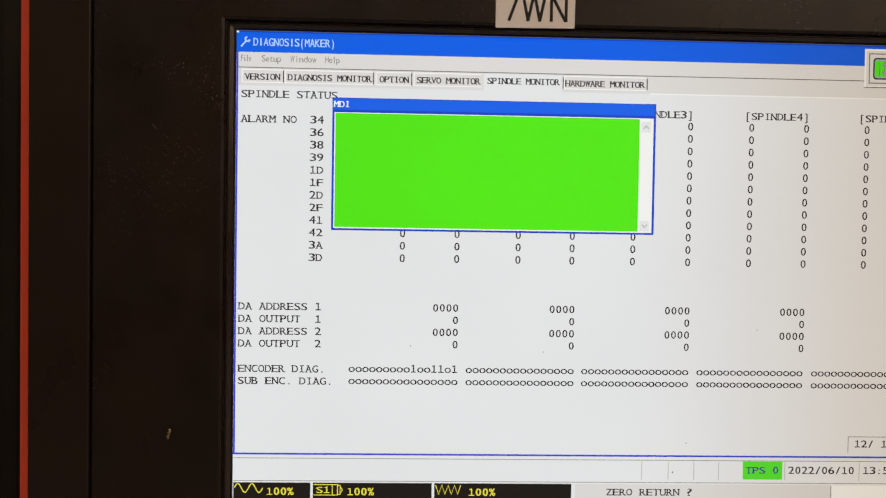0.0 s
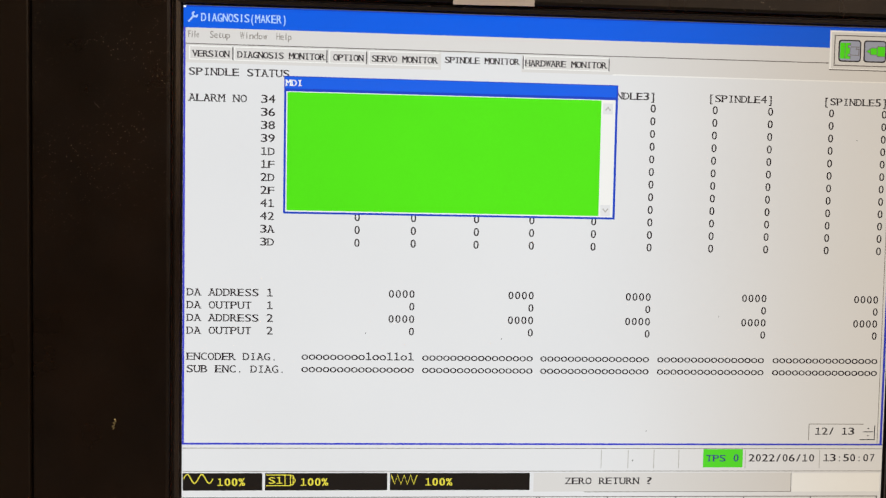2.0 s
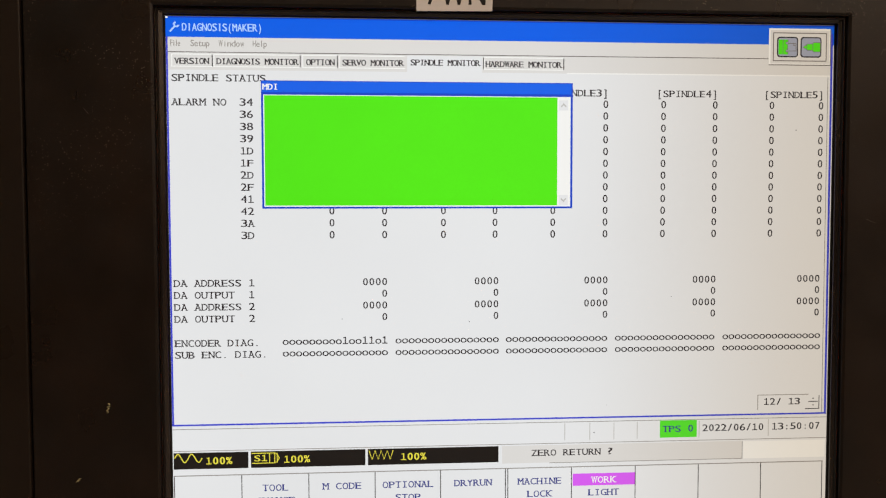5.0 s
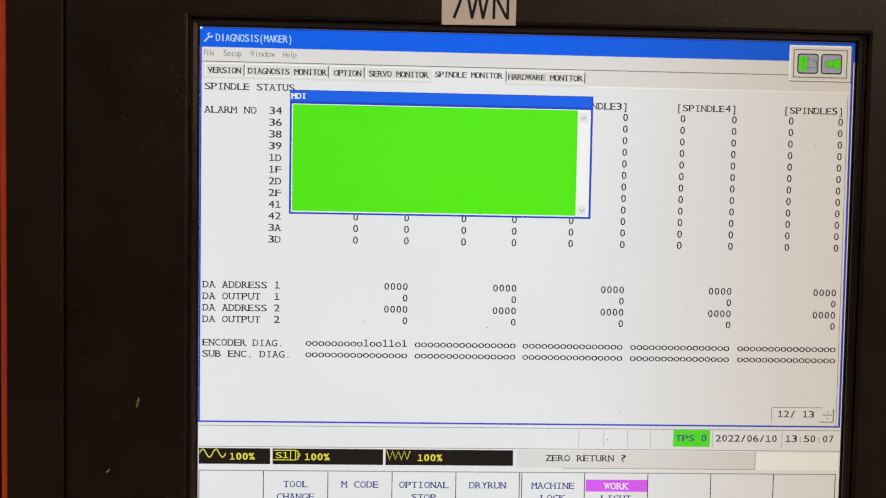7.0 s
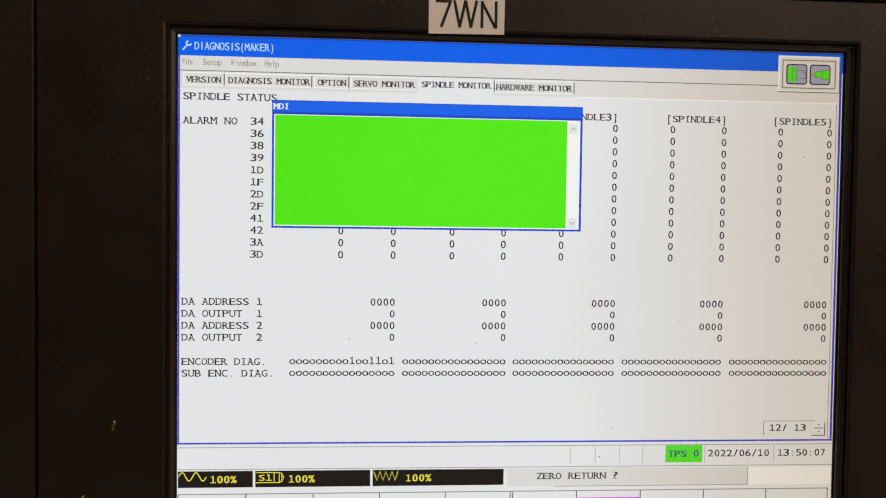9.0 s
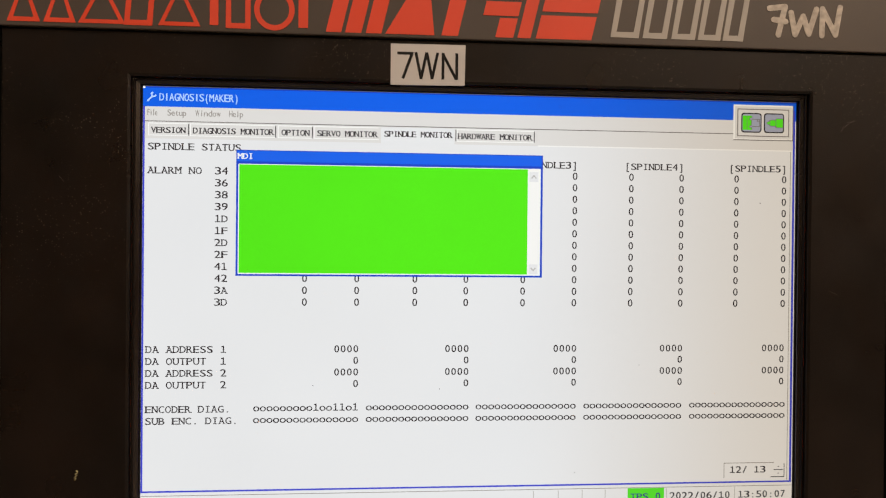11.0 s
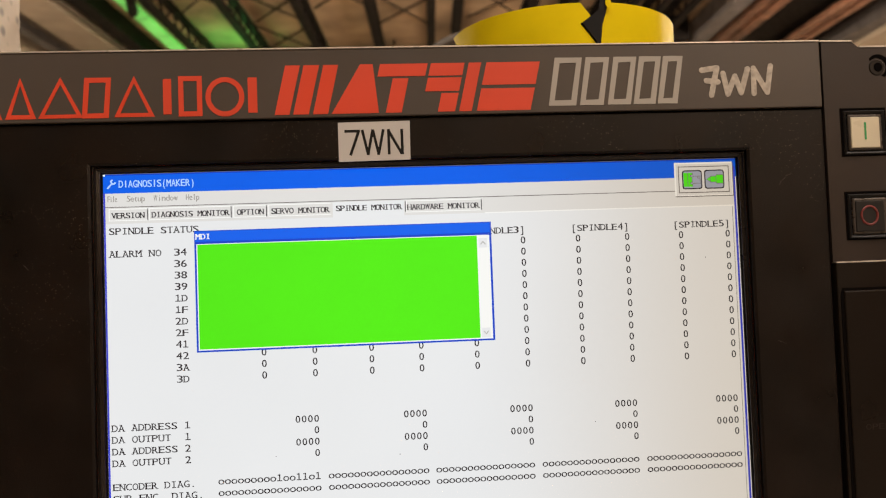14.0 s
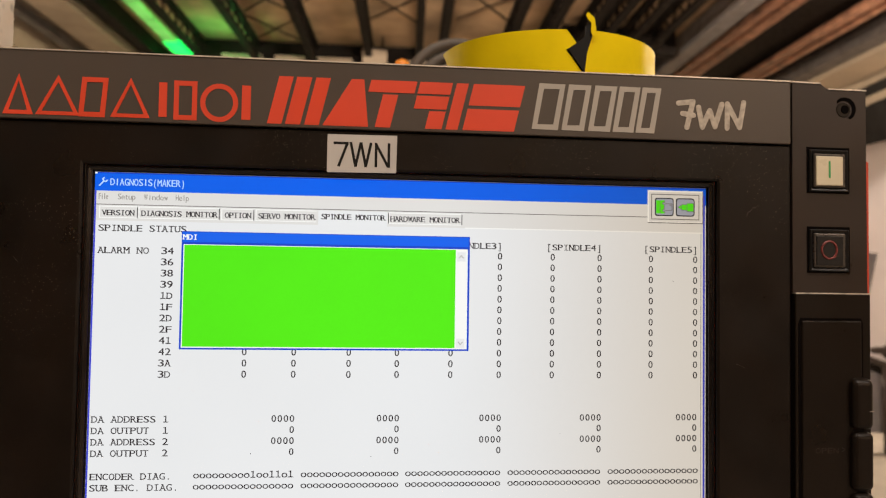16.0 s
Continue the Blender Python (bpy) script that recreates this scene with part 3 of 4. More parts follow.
bmesh.ops.create_cone(bm, cap_ends=True, segments=28, radius1=0.0036, radius2=0.0030, depth=0.0007, matrix=pose(0.1802, YS, 1.5763, 90))
part("screw", bm, M_SMOOTH, panel)
bm = bmesh.new()
bmesh.ops.create_cone(bm, cap_ends=True, segments=18, radius1=0.0020, radius2=0.0016, depth=0.0005, matrix=pose(0.1806, YS - 0.0004, 1.5764, 90))
part("screw_socket", bm, M_GROOVE, panel)


def push_button(cz, face_mat, label):
    x0, x1, z0, z1 = 0.1646, 0.1817, cz - 0.0088, cz + 0.0086
    y = FRONT - 0.0010
    ob = part("button", plate_with_opening((x0, x1, z0, z1), (x0 + 0.0013, x1 - 0.0013, z0 + 0.0013, z1 - 0.0013), (x0 + 0.0016, x1 - 0.0016, z0 + 0.0016, z1 - 0.0016), y - 0.0012, y + 0.001, y - 0.0002), M_FRAME, panel, label)
    part("button_lens", box(bmesh.new(), x0 + 0.0016, x1 - 0.0016, y - 0.0014, y, z0 + 0.0016, z1 - 0.0016, 0.0006, 3), M_LENS, ob)
    part("button_cap", box(bmesh.new(), x0 + 0.0024, x1 - 0.0029, y - 0.0018, y, z0 + 0.0024, z1 - 0.0028, 0.0003), face_mat, ob)
    bm = bmesh.new()
    box(bm, x0 - 0.0008, x1 + 0.0008, y - 0.0003, y + 0.0005, z0 - 0.0007, z1 + 0.0011)
    part("button_gap", bm, M_GROOVE, ob)
    return ob


on = push_button(1.5504, M_CREAM, "cream push button with a green stroke")
part("symbol", box(bmesh.new(), 0.1724, 0.1732, FRONT - 0.00295, FRONT - 0.0020, 1.5472, 1.5541), M_GREEN_INK, on, "green stroke")
off = push_button(1.5172, M_FRAME, "black push button with a red ring")
part("symbol", tube(bmesh.new(), [(0.1725 + 0.0033 * math.cos(a * math.tau / 32), FRONT - 0.0028, 1.5172 + 0.0036 * math.sin(a * math.tau / 32)) for a in range(32)], 0.00048, 6, True), M_RED_INK, off, "red ring")

# name band with plain printed shapes in the colours of the lettering
band = boxed("name_band", M_BAND, panel, -0.1900, 0.1568, FRONT - 0.0011, 0.016, 1.5610, 1.5872, 0.0004, "dark grey name band with red and silver shapes")
boxed("band_gap", M_GROOVE, panel, -0.1696, 0.1572, FRONT + 0.0016, 0.012, 1.5604, 1.5610)
YP = FRONT - 0.00125
Y2 = FRONT - 0.0010
Z0, Z1 = 1.5633, 1.5766
W = 0.0019


def printed(mat, outlines=(), lines=(), width=W):
    bm = bmesh.new()
    for outline in outlines:
        prism(bm, outline, YP, Y2)
    for line in lines:
        ribbon(bm, line, width, YP, Y2)
    return part("printed_shape", bm, mat, band)


def outline_triangle(x0, x1, tip, up=True):
    a, c = (Z0, Z1) if up else (Z1, Z0)
    return [(x0, a), (tip, c), (x1, a), (x0, a)]


def outline_box(x0, x1, lean=0.0):
    return [(x0, Z0), (x1, Z0), (x1 + lean, Z1), (x0 + lean, Z1), (x0, Z0)]


# thin red outlines: triangles, bars and a ring
printed(M_RED, lines=[outline_triangle(-0.1662, -0.1572, -0.1617)])
printed(M_RED, lines=[outline_triangle(-0.1540, -0.1452, -0.1496)])
printed(M_RED, lines=[outline_triangle(-0.1422, -0.1285, -0.1353)])
printed(M_RED, lines=[outline_box(-0.1268, -0.1190, 0.0010)])
printed(M_RED, lines=[outline_triangle(-0.1150, -0.1026, -0.1088)])
printed(M_RED, lines=[[(-0.0968, Z0), (-0.0968, Z1)]], width=0.0030)
printed(M_RED, lines=[outline_box(-0.0918, -0.0850)])
printed(M_RED, lines=[[(-0.0757 + 0.0062 * math.cos(n * math.tau / 40), 1.5695 + 0.0065 * math.sin(n * math.tau / 40)) for n in range(41)]])
printed(M_RED, lines=[[(-0.0655, Z0), (-0.0655, Z1)]], width=0.0034)
BZ0, BZ1 = 1.5622, 1.5809


def slanted(x0, x1, z0=BZ0, z1=BZ1, lean=0.0044):
    k = lean / (BZ1 - BZ0)
    p, q = k * (z0 - BZ0), k * (z1 - BZ0)
    return [(x0 + p, z0), (x1 + p, z0), (x1 + q, z1), (x0 + q, z1)]


# heavy red slanted blocks
MID = BZ1 - 0.0056
printed(M_RED, [slanted(-0.0575, -0.0520), slanted(-0.0506, -0.0448), slanted(-0.0432, -0.0376)])
printed(M_RED, [[(-0.0362, BZ0), (-0.0184, BZ0), (-0.0202, BZ1), (-0.0250, BZ1)]])
printed(M_RED, [slanted(-0.0218, -0.0036, MID + 0.0008), slanted(-0.0158, -0.0098, BZ0, MID)])
printed(M_RED, [slanted(-0.0024, 0.0106, MID + 0.0008), slanted(-0.0024, 0.0106, MID - 0.0052, MID), slanted(0.0040, 0.0106, BZ0, MID - 0.0060)])
printed(M_RED, [slanted(0.0122, 0.0170)])
printed(M_RED, [slanted(0.0190, 0.0398, BZ0, BZ0 + 0.0086), slanted(0.0190, 0.0398, BZ0 + 0.0100, BZ1)])
GZ0, GZ1 = 1.5646, 1.5812


# silver leaning outlines
for x0, x1 in ((0.0482, 0.0568), (0.0604, 0.0676), (0.0714, 0.0784), (0.0816, 0.0882), (0.0912, 0.0970)):
    lean = 0.0028
    printed(M_GREY, lines=[[(x0, GZ0), (x1, GZ0), (x1 + lean, GZ1), (x0 + lean, GZ1), (x0, GZ0)]], width=0.0022)
# silver marker writing on the band
bm = bmesh.new()
for n, line in enumerate(([(0.1083, 1.5764), (0.1144, 1.5772), (0.1118, 1.5665)], [(0.1100, 1.5722), (0.1146, 1.5716)],
                          [(0.1168, 1.5750), (0.1184, 1.5668), (0.1216, 1.5738), (0.1238, 1.5672), (0.1268, 1.5766)],
                          [(0.1290, 1.5668), (0.1292, 1.5768), (0.1344, 1.5672), (0.1362, 1.5776)])):
    for k, (p, q) in enumerate(zip(line, line[1:])):
        ribbon(bm, [p, q], 0.0022, YP - 0.00001 * n - 0.000003 * k, Y2)
    for k, (x, z) in enumerate(line):
        prism(bm, [(x + 0.0011 * math.cos(s * math.tau / 12), z + 0.0011 * math.sin(s * math.tau / 12)) for s in range(12)], YP - 0.00005 - 0.00001 * k, Y2)
part("marker_writing", bm, M_MARKER, band, "silver hand-written marker characters")

# red housing behind the front plates
bm = bmesh.new()
box(bm, -0.2050, 0.2078, 0.017, 0.085, 1.25, 1.5590, 0.001)
part("housing", bm, M_HOUSING, panel, "orange-red painted rear housing")
part("top_housing", box(bmesh.new(), -0.1895, 0.1895, 0.0165, 0.150, 1.5602, 1.5842, 0.002), M_SMOOTH, panel)
part("lower_plate", box(bmesh.new(), -0.1908, 0.1912, FRONT, 0.016, 1.10, 1.2998, 0.001), M_SMOOTH, panel)
part("pedestal", box(bmesh.new(), -0.12, 0.12, 0.02, 0.12, 0.0, 1.2495, 0.004), M_DARKWALL, panel)
# a shred of pale fluff and small scratches on the bezel
bm = bmesh.new()
tube(bm, [(-0.1438 + 0.00055 * math.sin(2.2 * a) + 0.00012 * a, FRONT - 0.0003 - 0.0002 * (a % 2), 1.4020 + 0.00042 * a) for a in range(9)], 0.00024, 5)
part("fluff", bm, M_FLUFF, panel, "shred of pale fluff")
bm = bmesh.new()
prism(bm, [(-0.1543 + a, 1.3780 + b) for a, b in ((-0.0008, -0.0006), (0.0001, -0.0003), (0.0009, 0.0007), (0.0004, 0.0008), (-0.0003, 0.0001))], FRONT - 0.0002, FRONT)
part("paint_flake", bm, M_FLUFF, panel, "small pale flake")
random.seed(4)
for cx, cz in ((0.140, 1.5330), (0.1385, 1.5318), (0.1420, 1.5345), (0.1355, 1.4690), (-0.149, 1.508)):
    bm = bmesh.new()
    a = random.uniform(0, 3)
    l = random.uniform(0.001, 0.0022)
    ribbon(bm, [(cx - l * math.cos(a), cz - l * math.sin(a)), (cx + l * math.cos(a), cz + l * math.sin(a))], 0.00012, FRONT - 0.00004, FRONT + 0.0002)
    part("scratch", bm, M_BAND, panel)

# ---- the screen and all it shows ----
DEEP = 0.00004
screen = part("screen", box(bmesh.new(), SX, SX + 800 * PX, 0.0, 0.003, SZ - 600 * PX, SZ), L_BACK, panel, "lit screen with a diagnosis window")


def rect(bm, u0, u1, v0, v1, layer=1):
    y = -DEEP * layer
    bm.faces.new([bm.verts.new((SX + u * PX, y, SZ - v * PX)) for u, v in ((u0, v1), (u1, v1), (u1, v0), (u0, v0))])
    return bm


def field(name, mat, u0, u1, v0, v1, layer=1, label=""):
    return part(name, rect(bmesh.new(), u0, u1, v0, v1, layer), mat, screen, label)


def words(text, u, v, mat=None, end=None, cap=8.6, cell=7.83, layer=4, fill=0.86, weight=0.16, serif=True, name="text_line", label=""):
    """A line of screen text from u (to end, where that is given) on the base line v."""
    if end is not None:
        cell = (end - u) / len(text)
    bm = lettering(bmesh.new(), text, SX + u * PX, SZ - v * PX, cell * PX, cap * PX, -DEEP * layer, fill, weight * PX, serif)
    return part(name, bm, mat or L_TEXT, screen, label)


def strokes(mat, lines, width, layer=5, name="drawn_line"):
    bm = bmesh.new()
    for line in lines:
        ribbon(bm, [(SX + u * PX, SZ - v * PX) for u, v in line], width * PX, -DEEP * layer, -DEEP * (layer - 0.6))
    return part(name, bm, mat, screen)


# window frame, title bar, menu
field("title_bar", L_BLUE, 0, 800, 0, 23.5, 1, "blue title bar")
field("title_bar_edge", L_DEEP, 0, 800, 0, 1.5, 2)
field("title_corner", L_WHITE, 0, 2.6, 0, 2.2, 3)
field("menu_bar", L_PALE, 2, 798, 23.5, 40, 1)
strokes(L_GROOVE, [[(2, 40.6), (718, 40.6)]], 1.0, 2, "menu_line")
field("tab_strip", L_PALE, 2, 798, 41.2, 61, 1)
field("tab_line", L_WHITE, 470, 798, 60.2, 61.6, 2)
for u0, u1 in ((6, 52), (54, 153), (156, 196), (199, 276), (370, 465)):
    bm = rect(bmesh.new(), u0, u1, 42.5, 43.6, 2)
    rect(bm, u0, u0 + 1.1, 42.5, 57, 2)
    rect(bm, u0, u1, 56.6, 57.6, 2)
    part("tab_edge", bm, L_WHITE, screen)
for u in (52.6, 153.6, 196.8, 369.2, 465.6):
    strokes(L_TEXT, [[(u, 43.5), (u, 57)]], 1.1, 3, "tab_divider")
field("selected_tab", L_BACK, 278.5, 367.5, 42.0, 62, 2)
strokes(L_LINE, [[(1.2, 23), (1.2, 478)]], 2.0, 3, "window_border")
strokes(L_LINE, [[(797.4, 10), (797.4, 478)]], 2.6, 3, "window_border")
strokes(L_LINE, [[(0, 477.4), (799, 477.4)]], 2.0, 3, "window_border")
strokes(L_SHADE, [[(793.2, 62), (793.2, 476)]], 0.8, 2, "inner_edge")
words("DIAGNOSIS(MAKER)", 18.5, 16.4, L_TITLE, 110.5, 8.6, weight=0.2, fill=0.88, serif=False)
strokes(L_TITLE, [[(5, 17.5), (10.5, 11.5)], [(10.5, 11.5), (9.5, 8.5), (11.5, 6.5)], [(10.5, 11.5), (13.5, 11.8), (15, 9.8)]], 1.8, 4, "wrench_icon")
for text, u, e in (("File", 5, 16.5), ("Setup", 28, 49.8), ("Window", 60, 89.5), ("Help", 99, 115.5)):
    words(text, u, 34, L_DIM, e, 7.2, fill=0.9, weight=0.1, serif=False)
for text, u, e in (("VERSION", 9.5, 49), ("DIAGNOSIS MONITOR", 57.5, 151.5), ("OPTION", 160.5, 193.5), ("SERVO MONITOR", 202.5, 274.5), ("SPINDLE MONITOR", 282.5, 365), ("HARDWARE MONITOR", 371.5, 463)):
    words(text, u, 54.4 if text[:2] != "SP" else 53.4, None, e, 7.4, fill=0.94, weight=0.25)
# body text
words("SPINDLE STATUS", 5.5, 74.2, end=114)
words("ALARM NO", 5.5, 102.2, end=68.5)
ROWS_TEXT = ("34", "36", "38", "39", "1D", "1F", "2D", "2F", "41", "42", "3A", "3D")
for n, text in enumerate(ROWS_TEXT):
    words(text, 82.8, 102.2 + 14.12 * n, cell=8.0)
for text, u in (("[SPINDLE3]", 444.5), ("[SPINDLE4]", 579.5), ("[SPINDLE5]", 713)):
    words(text, u, 88, cell=7.55, cap=8.4)
for u in (189, 251, 321, 383, 453, 517, 588, 652, 723, 785):
    for n in range(12):
        words("0", u - 3.9, 101.5 + 14.16 * n, cell=7.8, cap=8.8, name="zero")
for n, text in enumerate(("DA ADDRESS 1", "DA OUTPUT  1", "DA ADDRESS 2", "DA OUTPUT  2")):
    words(text, 4.5, 313.4 + 14.05 * n, end=98.5)
for e in (254.5, 388, 521.5, 656, 788):
    for n, text in enumerate(("0000", "0", "0000", "0")):
        words(text, e - 7.6 * len(text), 313.1 + 13.95 * n, cell=7.6, cap=8.4)
words("ENCODER DIAG.", 4.5, 384.2, end=103.5)
words("SUB ENC. DIAG.", 4.5, 398.0, end=112.5)
for k, u in enumerate((129.5, 263, 396, 530, 664.5)):
    for n in range(2):
        words("ooooooooo1oo11o1" if k == 0 and n == 0 else "o" * 16, u, 383.2 + 13.9 * n, end=u + 125, cap=8.8, fill=0.98, weight=0.12)
# page box and spinner
field("page_box", L_BACK, 711, 776, 453.5, 472, 2)
strokes(L_SHADE, [[(711, 472), (711, 453.5), (776, 453.5)]], 0.9, 3)
words("12/ 13", 718, 465.8, end=765.5, cap=8.2)
strokes(L_TEXT, [[(789.5, 455), (789.5, 471.5), (772, 471.5)], [(776, 462.5), (788, 462.5)], [(781, 458.6), (783, 458.6)], [(781, 467), (783, 467)]], 1.0, 3, "spinner")
# pop-up window
field("popup_frame", L_DEEP, 108, 476.6, 72.5, 222.0, 6)
field("popup_title", L_BLUE, 109, 475, 73.5, 86, 7, "blue pop-up title bar")
field("popup_rim", L_WHITE, 110.4, 474.0, 89.0, 219.8, 7)
field("popup_green", L_GREEN, 111.6, 458, 89.8, 218.4, 8, "bright green text area")
field("scroll_bar", L_WHITE, 458.4, 472, 90.4, 219, 8)
for v0, v1, s in ((93, 105, 1), (206, 218, -1)):
    field("scroll_button", L_BACK, 460, 471, v0, v1, 9)
    c = (v0 + v1) / 2
    strokes(L_ARROW, [[(462.6, c + 1.8 * s), (465.5, c - 1.6 * s), (468.4, c + 1.8 * s)]], 1.5, 11, "scroll_arrow")
words("MDI", 109.5, 83.2, L_WHITE, 128, 7.2, layer=9, weight=0.3)
# icon box
field("icon_box", L_WHITE, 718, 795.5, 4, 48, 4)
field("icon_box_face", L_PALE, 720, 794, 6, 46.4, 5)
strokes(L_GROOVE, [[(723.5, 9.5), (790, 9.5), (790, 43), (723.5, 43), (723.5, 9.5)]], 1.2, 7, "icon_box_groove")
strokes(L_GROOVE, [[(718, 48), (795.5, 48), (795.5, 5)]], 1.2, 7, "icon_box_shadow")


def screen_shape(name, mat, outline, layer):
    y = -DEEP * layer
    return part(name, prism(bmesh.new(), [(SX + u * PX, SZ - v * PX) for u, v in outline], y, y + DEEP * 0.6), mat, screen)


def rounded(u0, u1, v0, v1, r):
    out = []
    for cu, cv, start in ((u1 - r, v0 + r, -90), (u1 - r, v1 - r, 0), (u0 + r, v1 - r, 90), (u0 + r, v0 + r, 180)):
        out += [(cu + r * math.cos(math.radians(start + d)), cv + r * math.sin(math.radians(start + d))) for d in (0, 30, 60, 90)]
    return out


for u0 in (728, 757.5):
    screen_shape("icon_edge", L_TEXT, rounded(u0, u0 + 26.5, 14.0, 38.8, 3.6), 6)
    screen_shape("icon_face", L_ICON, rounded(u0 + 1.5, u0 + 25.0, 15.5, 37.3, 2.6), 8)
spindle = [(729.8, 17.6), (741.5, 17.6), (741.5, 20.4), (738.8, 20.4), (738.8, 23.0), (741.0, 23.0), (741.0, 30.0), (738.8, 30.0), (738.8, 32.4), (741.5, 32.4), (741.5, 35.4), (729.8, 35.4)]
screen_shape("icon_drawing", L_GREEN, spindle, 10)
strokes(L_GROOVE, [spindle[1:11], [(735.2, 17.6), (735.2, 35.4)]], 0.7, 12, "icon_drawing")
strokes(L_GROOVE, [[(741.5, 22.0), (751.5, 22.0), (751.5, 31.2), (741.5, 31.2)], [(748.6, 22.0), (748.6, 24.6), (751.5, 24.6)]], 0.8, 12, "icon_drawing")
tool = [(760.2, 26.4), (764.2, 24.0), (766.0, 22.6), (772.0, 22.6), (773.6, 20.8), (782.2, 20.8), (782.2, 32.0), (773.6, 32.0), (772.0, 30.2), (766.0, 30.2), (764.2, 28.8)]
screen_shape("icon_drawing", L_GREEN, tool, 10)
strokes(L_GROOVE, [tool[5:] + tool[:6], [(765.0, 22.8), (765.0, 30.0)], [(772.8, 21.6), (772.8, 31.2)]], 0.7, 12, "icon_drawing")
# status row
strokes(L_SHADE, [[(1, 508.4), (800, 508.4)], [(1, 482.4), (800, 482.4)]], 0.8, 2, "status_edge")
for u in (469, 500, 530, 559, 637, 725):
    strokes(L_ARROW, [[(u, 484), (u, 505)]], 0.9, 2, "status_divider")
field("status_badge", L_TPS, 587.5, 634, 483.0, 504.2, 2, "green status badge")
words("TPS 0", 590.5, 497.2, L_NAVY, 630, 8.2)
words("2022/06/10", 640.5, 497.2, None, 719.5, 8.4)
words("13:50:07", 729, 497.0, None, 792, 8.4)
# override bars
for u0, u1 in ((1, 88), (91, 226.5), (229.5, 387.5)):
    field("override_bar", L_BLACK, u0, u1, 510.4, 530, 2)
for u in (38, 129.5, 268.5):
    words("100%", u, 524.6, L_YELLOW, u + 31.5, 8.4, weight=0.35)
strokes(L_YELLOW, [[(2 + k, 516.8 - 5.0 * math.sin(k / 32 * 4 * math.pi)) for k in range(0, 33)]], 1.2, 4, "wave_icon")
strokes(L_YELLOW, [[(231 + 3.6 * k, 523 if k % 2 else 512.5) for k in range(9)]], 1.1, 4, "zigzag_icon")
strokes(L_YELLOW, [[(92, 512.5), (119, 512.5), (119, 524.5), (92, 524.5)], [(113, 512.5), (113, 524.5)], [(119, 513.4), (122, 513.4), (122, 523.6), (119, 523.6)], [(122, 514.5), (124.5, 518.5), (122, 522.5)]], 1.0, 4, "spindle_icon")
words("S1", 94.5, 522.2, L_YELLOW, 111, 7.6)
words("ZERO RETURN ?", 427.5, 523.4, None, 529.5, 8.2)
field("message_field", L_FIELD, 392, 692, 510.4, 532, 1)
strokes(L_SHADE, [[(450, 532.4), (692, 532.4), (692, 511)]], 0.8, 2, "message_edge")
field("input_field", L_WHITE, 693.5, 798, 511, 532.6, 1)
# soft keys
strokes(L_SHADE, [[(1, 538), (796, 538)]], 1.2, 2, "key_edge")
for u in (1.5, 80, 159, 238, 317, 396, 399, 477.5, 557, 636.5, 716, 795):
    strokes(L_TEXT, [[(u, 538), (u, 598)]], 1.0, 2, "key_divider")
field("key_highlight", L_MAGENTA, 479, 556.5, 546.5, 561.6, 2, "magenta highlight")
for c, lines in ((119.5, ("TOOL", "CHANGE")), (198.5, ("M CODE",)), (277.5, ("OPTIONAL", "STOP")), (356.5, ("DRYRUN",)), (438, ("MACHINE", "LOCK")), (517.5, ("WORK", "LIGHT"))):
    for n, text in enumerate(lines):
        w = 7.75 * len(text)
        words(text, c - w / 2, 558.4 + 15.6 * n, L_WHITE if text == "WORK" else L_NAVY, c + w / 2, 8.4)
# dust specks on the glass
random.seed(9)
bm = bmesh.new()
for u, v in ((754, 127), (200, 353), (520, 462), (505, 496), (600, 330), (352, 358)):
    bmesh.ops.create_uvsphere(bm, u_segments=8, v_segments=6, radius=0.72 * PX * random.uniform(0.6, 1.1), matrix=Matrix.Translation((SX + u * PX, -DEEP * 5, SZ - v * PX)))
tagged(part("dust_specks", bm, M_INK, screen), kind="stuff")

# ---- things on and beside the panel ----
label = empty("label_tape", "white label tape stuck to the black bezel", "label")
part("tape", prism(bmesh.new(), [(-0.0341, 1.5440), (-0.0070, 1.5443), (-0.0068, 1.5592), (-0.0341, 1.5590)], FRONT - 0.00016, FRONT), M_TAPE, label)
Z0, Z1 = 1.5464, 1.5561
for char in (([(-0.0305, Z1 - 0.0005), (-0.0248, Z1 - 0.0005)], [(-0.0253, Z1 - 0.0006), (-0.0285, Z0)]),
             ([(-0.0240, Z1), (-0.0220, Z0)], [(-0.0221, Z0), (-0.0201, Z1)], [(-0.0201, Z1), (-0.0181, Z0)], [(-0.0182, Z0), (-0.0162, Z1)]),
             ([(-0.0143, Z0), (-0.0143, Z1)], [(-0.0145, Z1 - 0.0002), (-0.0096, Z0 + 0.0002)], [(-0.0094, Z0), (-0.0094, Z1)])):
    bm = bmesh.new()
    for n, line in enumerate(char):
        ribbon(bm, [(-0.0208 + 1.03 * (x + 0.0199), z) for x, z in line], 0.00105, FRONT - 0.0002 - 0.000004 * n, FRONT - 0.0001)
    part("printed_character", bm, M_INK, label)

# tape-wrapped canister on top of the panel
CX, CY, CR = 0.0748, 0.0886, 0.0547
BASE, RIM = 1.5843, 1.6182
can = empty("tape_wrapped_canister", "black canister wrapped in torn yellow tape standing on the panel", "canister")
bm = bmesh.new()
bmesh.ops.create_cone(bm, cap_ends=True, segments=56, radius1=CR - 0.0016, radius2=CR - 0.0016, depth=RIM - BASE - 0.006, matrix=Matrix.Translation((CX, CY, (BASE + RIM - 0.006) / 2)))
for f in bm.faces:
    f.smooth = len(f.verts) == 4
part("core", bm, M_CORE, can)


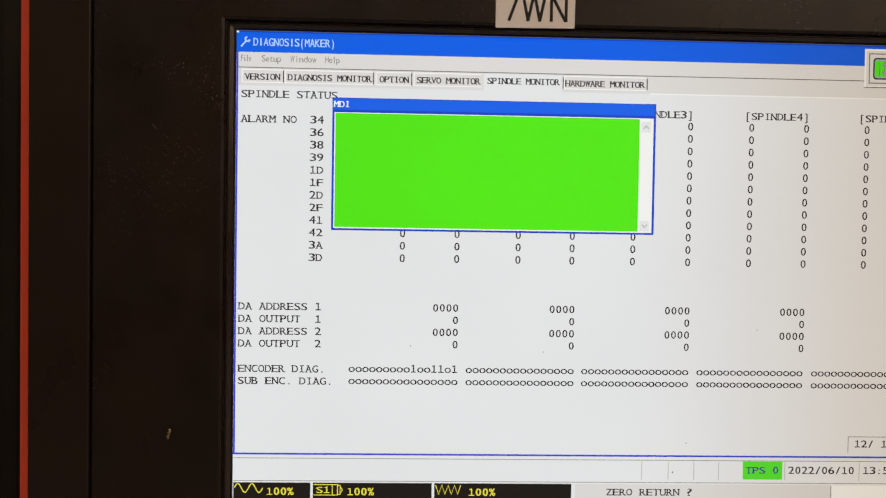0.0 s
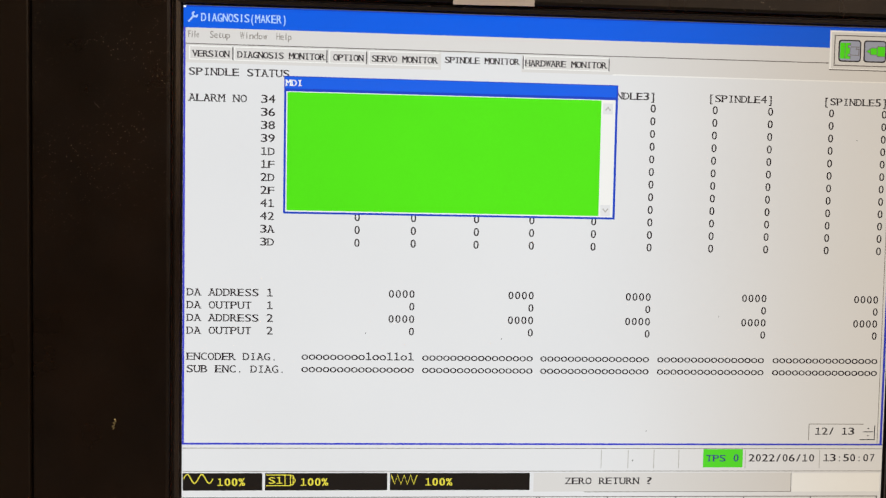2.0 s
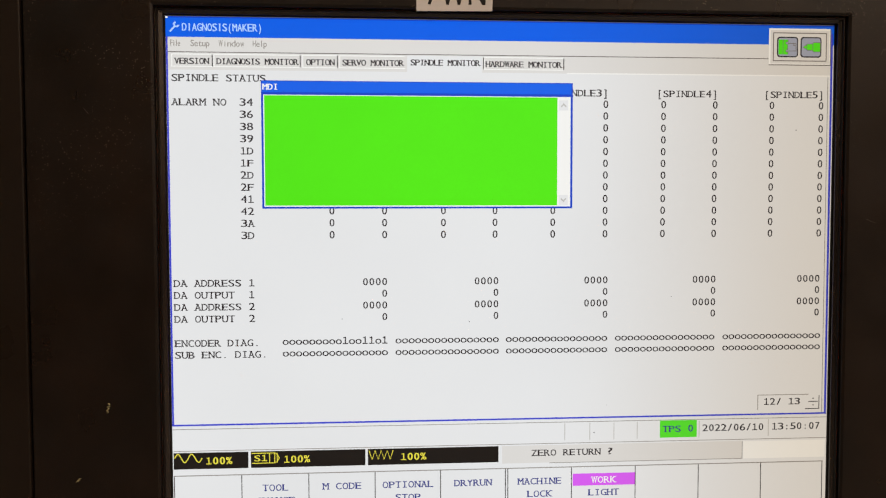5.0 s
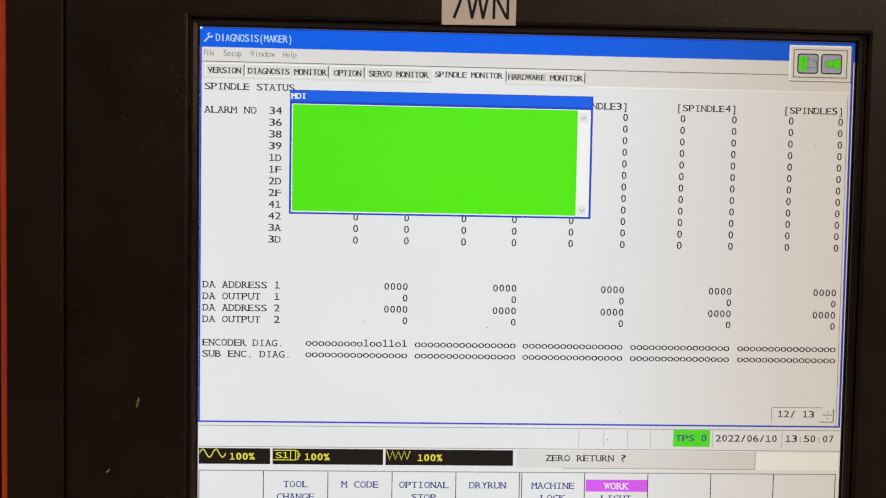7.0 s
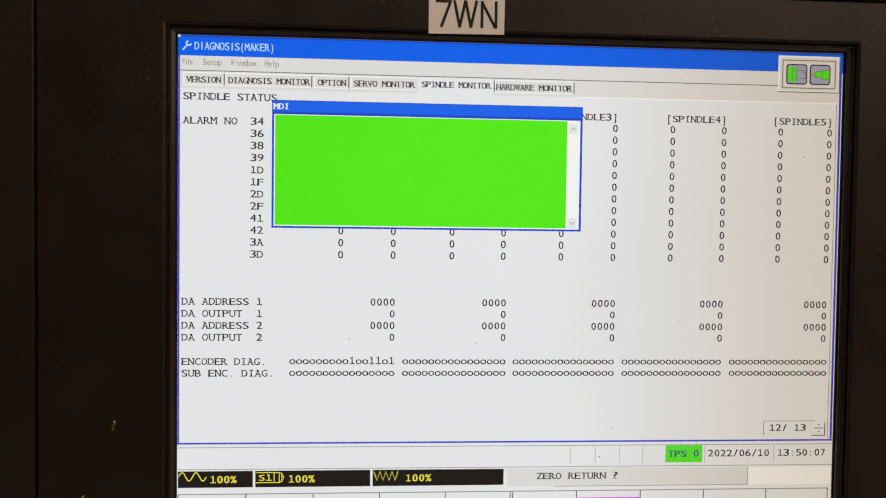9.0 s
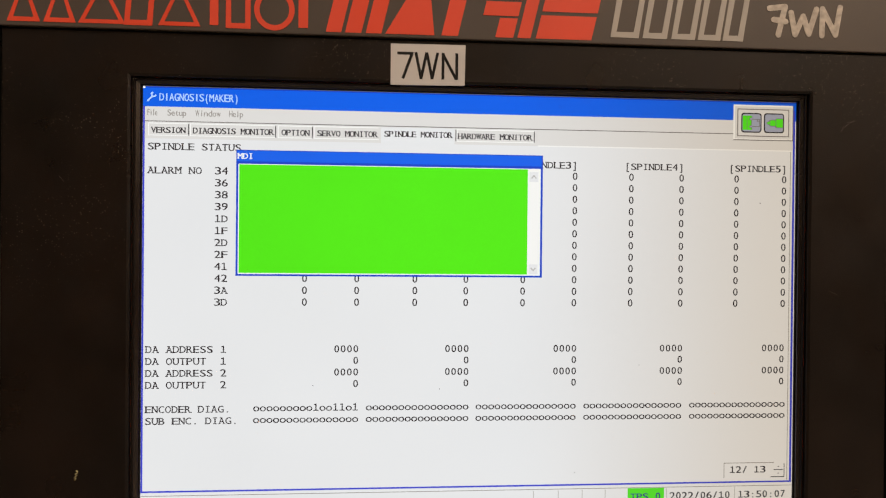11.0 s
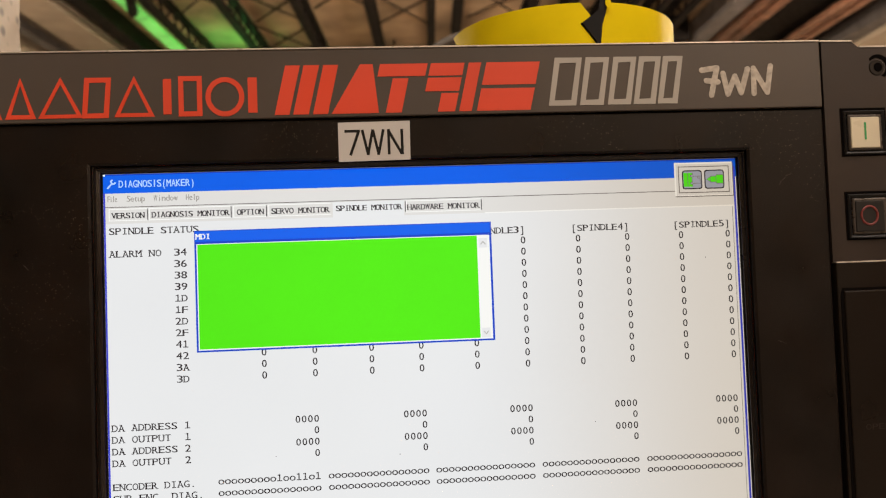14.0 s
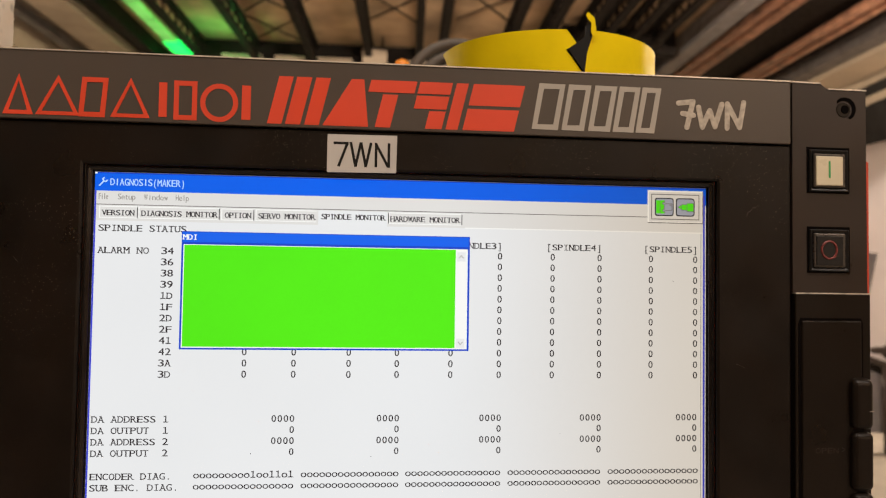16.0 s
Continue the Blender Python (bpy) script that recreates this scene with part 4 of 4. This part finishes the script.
def between(table, z):
    """The value at z of a short table of (z, value), from the top down."""
    for (za, a), (zb, b) in zip(table, table[1:]):
        if zb <= z <= za:
            return a + (b - a) * (za - z) / max(za - zb, 1e-9)
    return table[-1][1] if z < table[-1][0] else table[0][1]


def shell(start, stop, levels, radius, thick=0.0005, steps=26, flare=0.0):
    """A bent sheet round the canister between two torn edges; angles run in degrees from the front (-y) towards +x."""
    bm = bmesh.new()
    grids = []
    for t in (thick, 0.0):
        grid = []
        for z in levels:
            a0, a1 = between(start, z), between(stop, z)
            r = radius + t + flare * (z - BASE)
            grid.append([bm.verts.new((CX + r * math.sin(math.radians(a0 + (a1 - a0) * k / steps)), CY - r * math.cos(math.radians(a0 + (a1 - a0) * k / steps)), z)) for k in range(steps + 1)])
        grids.append(grid)
    out, ins = grids
    for grid in grids:
        for p, q in zip(grid, grid[1:]):
            for k in range(steps):
                f = bm.faces.new((p[k], p[k + 1], q[k + 1], q[k]))
                f.smooth = True
    for k in range(steps):
        bm.faces.new((out[0][k], out[0][k + 1], ins[0][k + 1], ins[0][k]))
        bm.faces.new((out[-1][k], out[-1][k + 1], ins[-1][k + 1], ins[-1][k]))
    for i in range(len(levels) - 1):
        for k in (0, -1):
            bm.faces.new((out[i][k], out[i + 1][k], ins[i + 1][k], ins[i][k]))
    for e in bm.edges:
        e.smooth = all(f.smooth for f in e.link_faces)
    bmesh.ops.recalc_face_normals(bm, faces=bm.faces)
    return bm


LEVELS = (RIM, 1.6160, 1.6140, 1.6118, 1.6103, 1.6088, 1.6050, 1.6010, 1.5975, 1.5900, BASE + 0.0002)
part("tape_band", shell([(RIM, -84), (1.612, -77), (1.600, -66), (BASE, -56)], [(RIM, -3.1), (1.6118, 1.9), (1.6088, -3.4), (1.5975, 5.4), (BASE, 8)], LEVELS, CR), M_YELLOW, can, "yellow tape with a torn end")
part("tape_band", shell([(RIM, 10.8), (1.6118, 7.2), (1.6064, 4.8), (1.6010, 5.4), (BASE, 8.2)], [(RIM, 100), (BASE, 100)], LEVELS, CR + 0.0008), M_YELLOW, can, "yellow tape with a curled end")
flap = bmesh.new()
prism(flap, [(0.0802, 1.6250), (0.0813, 1.6262), (0.0844, 1.6234), (0.0852, 1.6168), (0.0836, 1.6150), (0.0826, 1.6170), (0.0829, 1.6213), (0.0812, 1.6228)], CY - CR - 0.0022, CY - CR - 0.0016)
part("tape_flap", flap, M_YELLOW, can, "torn yellow tape end standing up")
flap = bmesh.new()
prism(flap, [(0.0826, 1.6218), (0.0806, 1.6200), (0.0800, 1.6150), (0.0770, 1.6125), (0.0722, 1.6090), (0.0800, 1.5985), (0.0812, 1.6080), (0.0834, 1.6150)], CY - CR - 0.0013, CY - CR - 0.0008)
part("tape_underside", flap, M_CORE, can, "black underside of the torn tape")

# spotted white post and black cabinet beside the panel
post = empty("spotted_post", "white painted post with dark chips", "post")
part("shaft", box(bmesh.new(), -0.315, -0.2395, 0.16, 0.20, 0.0, 2.6, 0.004), M_POST, post)
cab = empty("machine_cabinet", "black painted machine cabinet beside the panel", "cabinet")
part("casing", box(bmesh.new(), -0.75, -0.2105, 0.04, 0.135, 0.0, 1.60, 0.012, 4), M_DARKWALL, cab)

# grey hoses and an orange cap behind the panel
for n in range(3):
    r = 0.0725 - 0.0165 * n
    pts = [(0.108 - r, 0.75, 0.02), (0.108 - r, 0.75, 1.60)]
    pts += [(0.108 - r * math.cos(t), 0.75, 1.757 + r * math.sin(t)) for t in [math.radians(d) for d in range(0, 181, 10)]]
    pts += [(0.108 + r, 0.75, 1.60), (0.108 + r, 0.75, 0.02)]
    tagged(part("hose", tube(bmesh.new(), pts, 0.0072, 10), M_HOSE), "grey rubber hose arching behind the panel", "hose", "hoses")
cap = empty("orange_lamp", "small orange lamp on a dark stand behind the panel", "lamp")
bm = bmesh.new()
bmesh.ops.create_uvsphere(bm, u_segments=20, v_segments=12, radius=0.0115, matrix=Matrix.Translation((0.0285, 0.72, 1.784)))
for f in bm.faces:
    f.smooth = True
part("dome", bm, M_ORANGE, cap)
part("stand", tube(bmesh.new(), [(0.0285, 0.72, 0.0), (0.0285, 0.72, 1.778)], 0.006, 8), M_STEEL, cap)
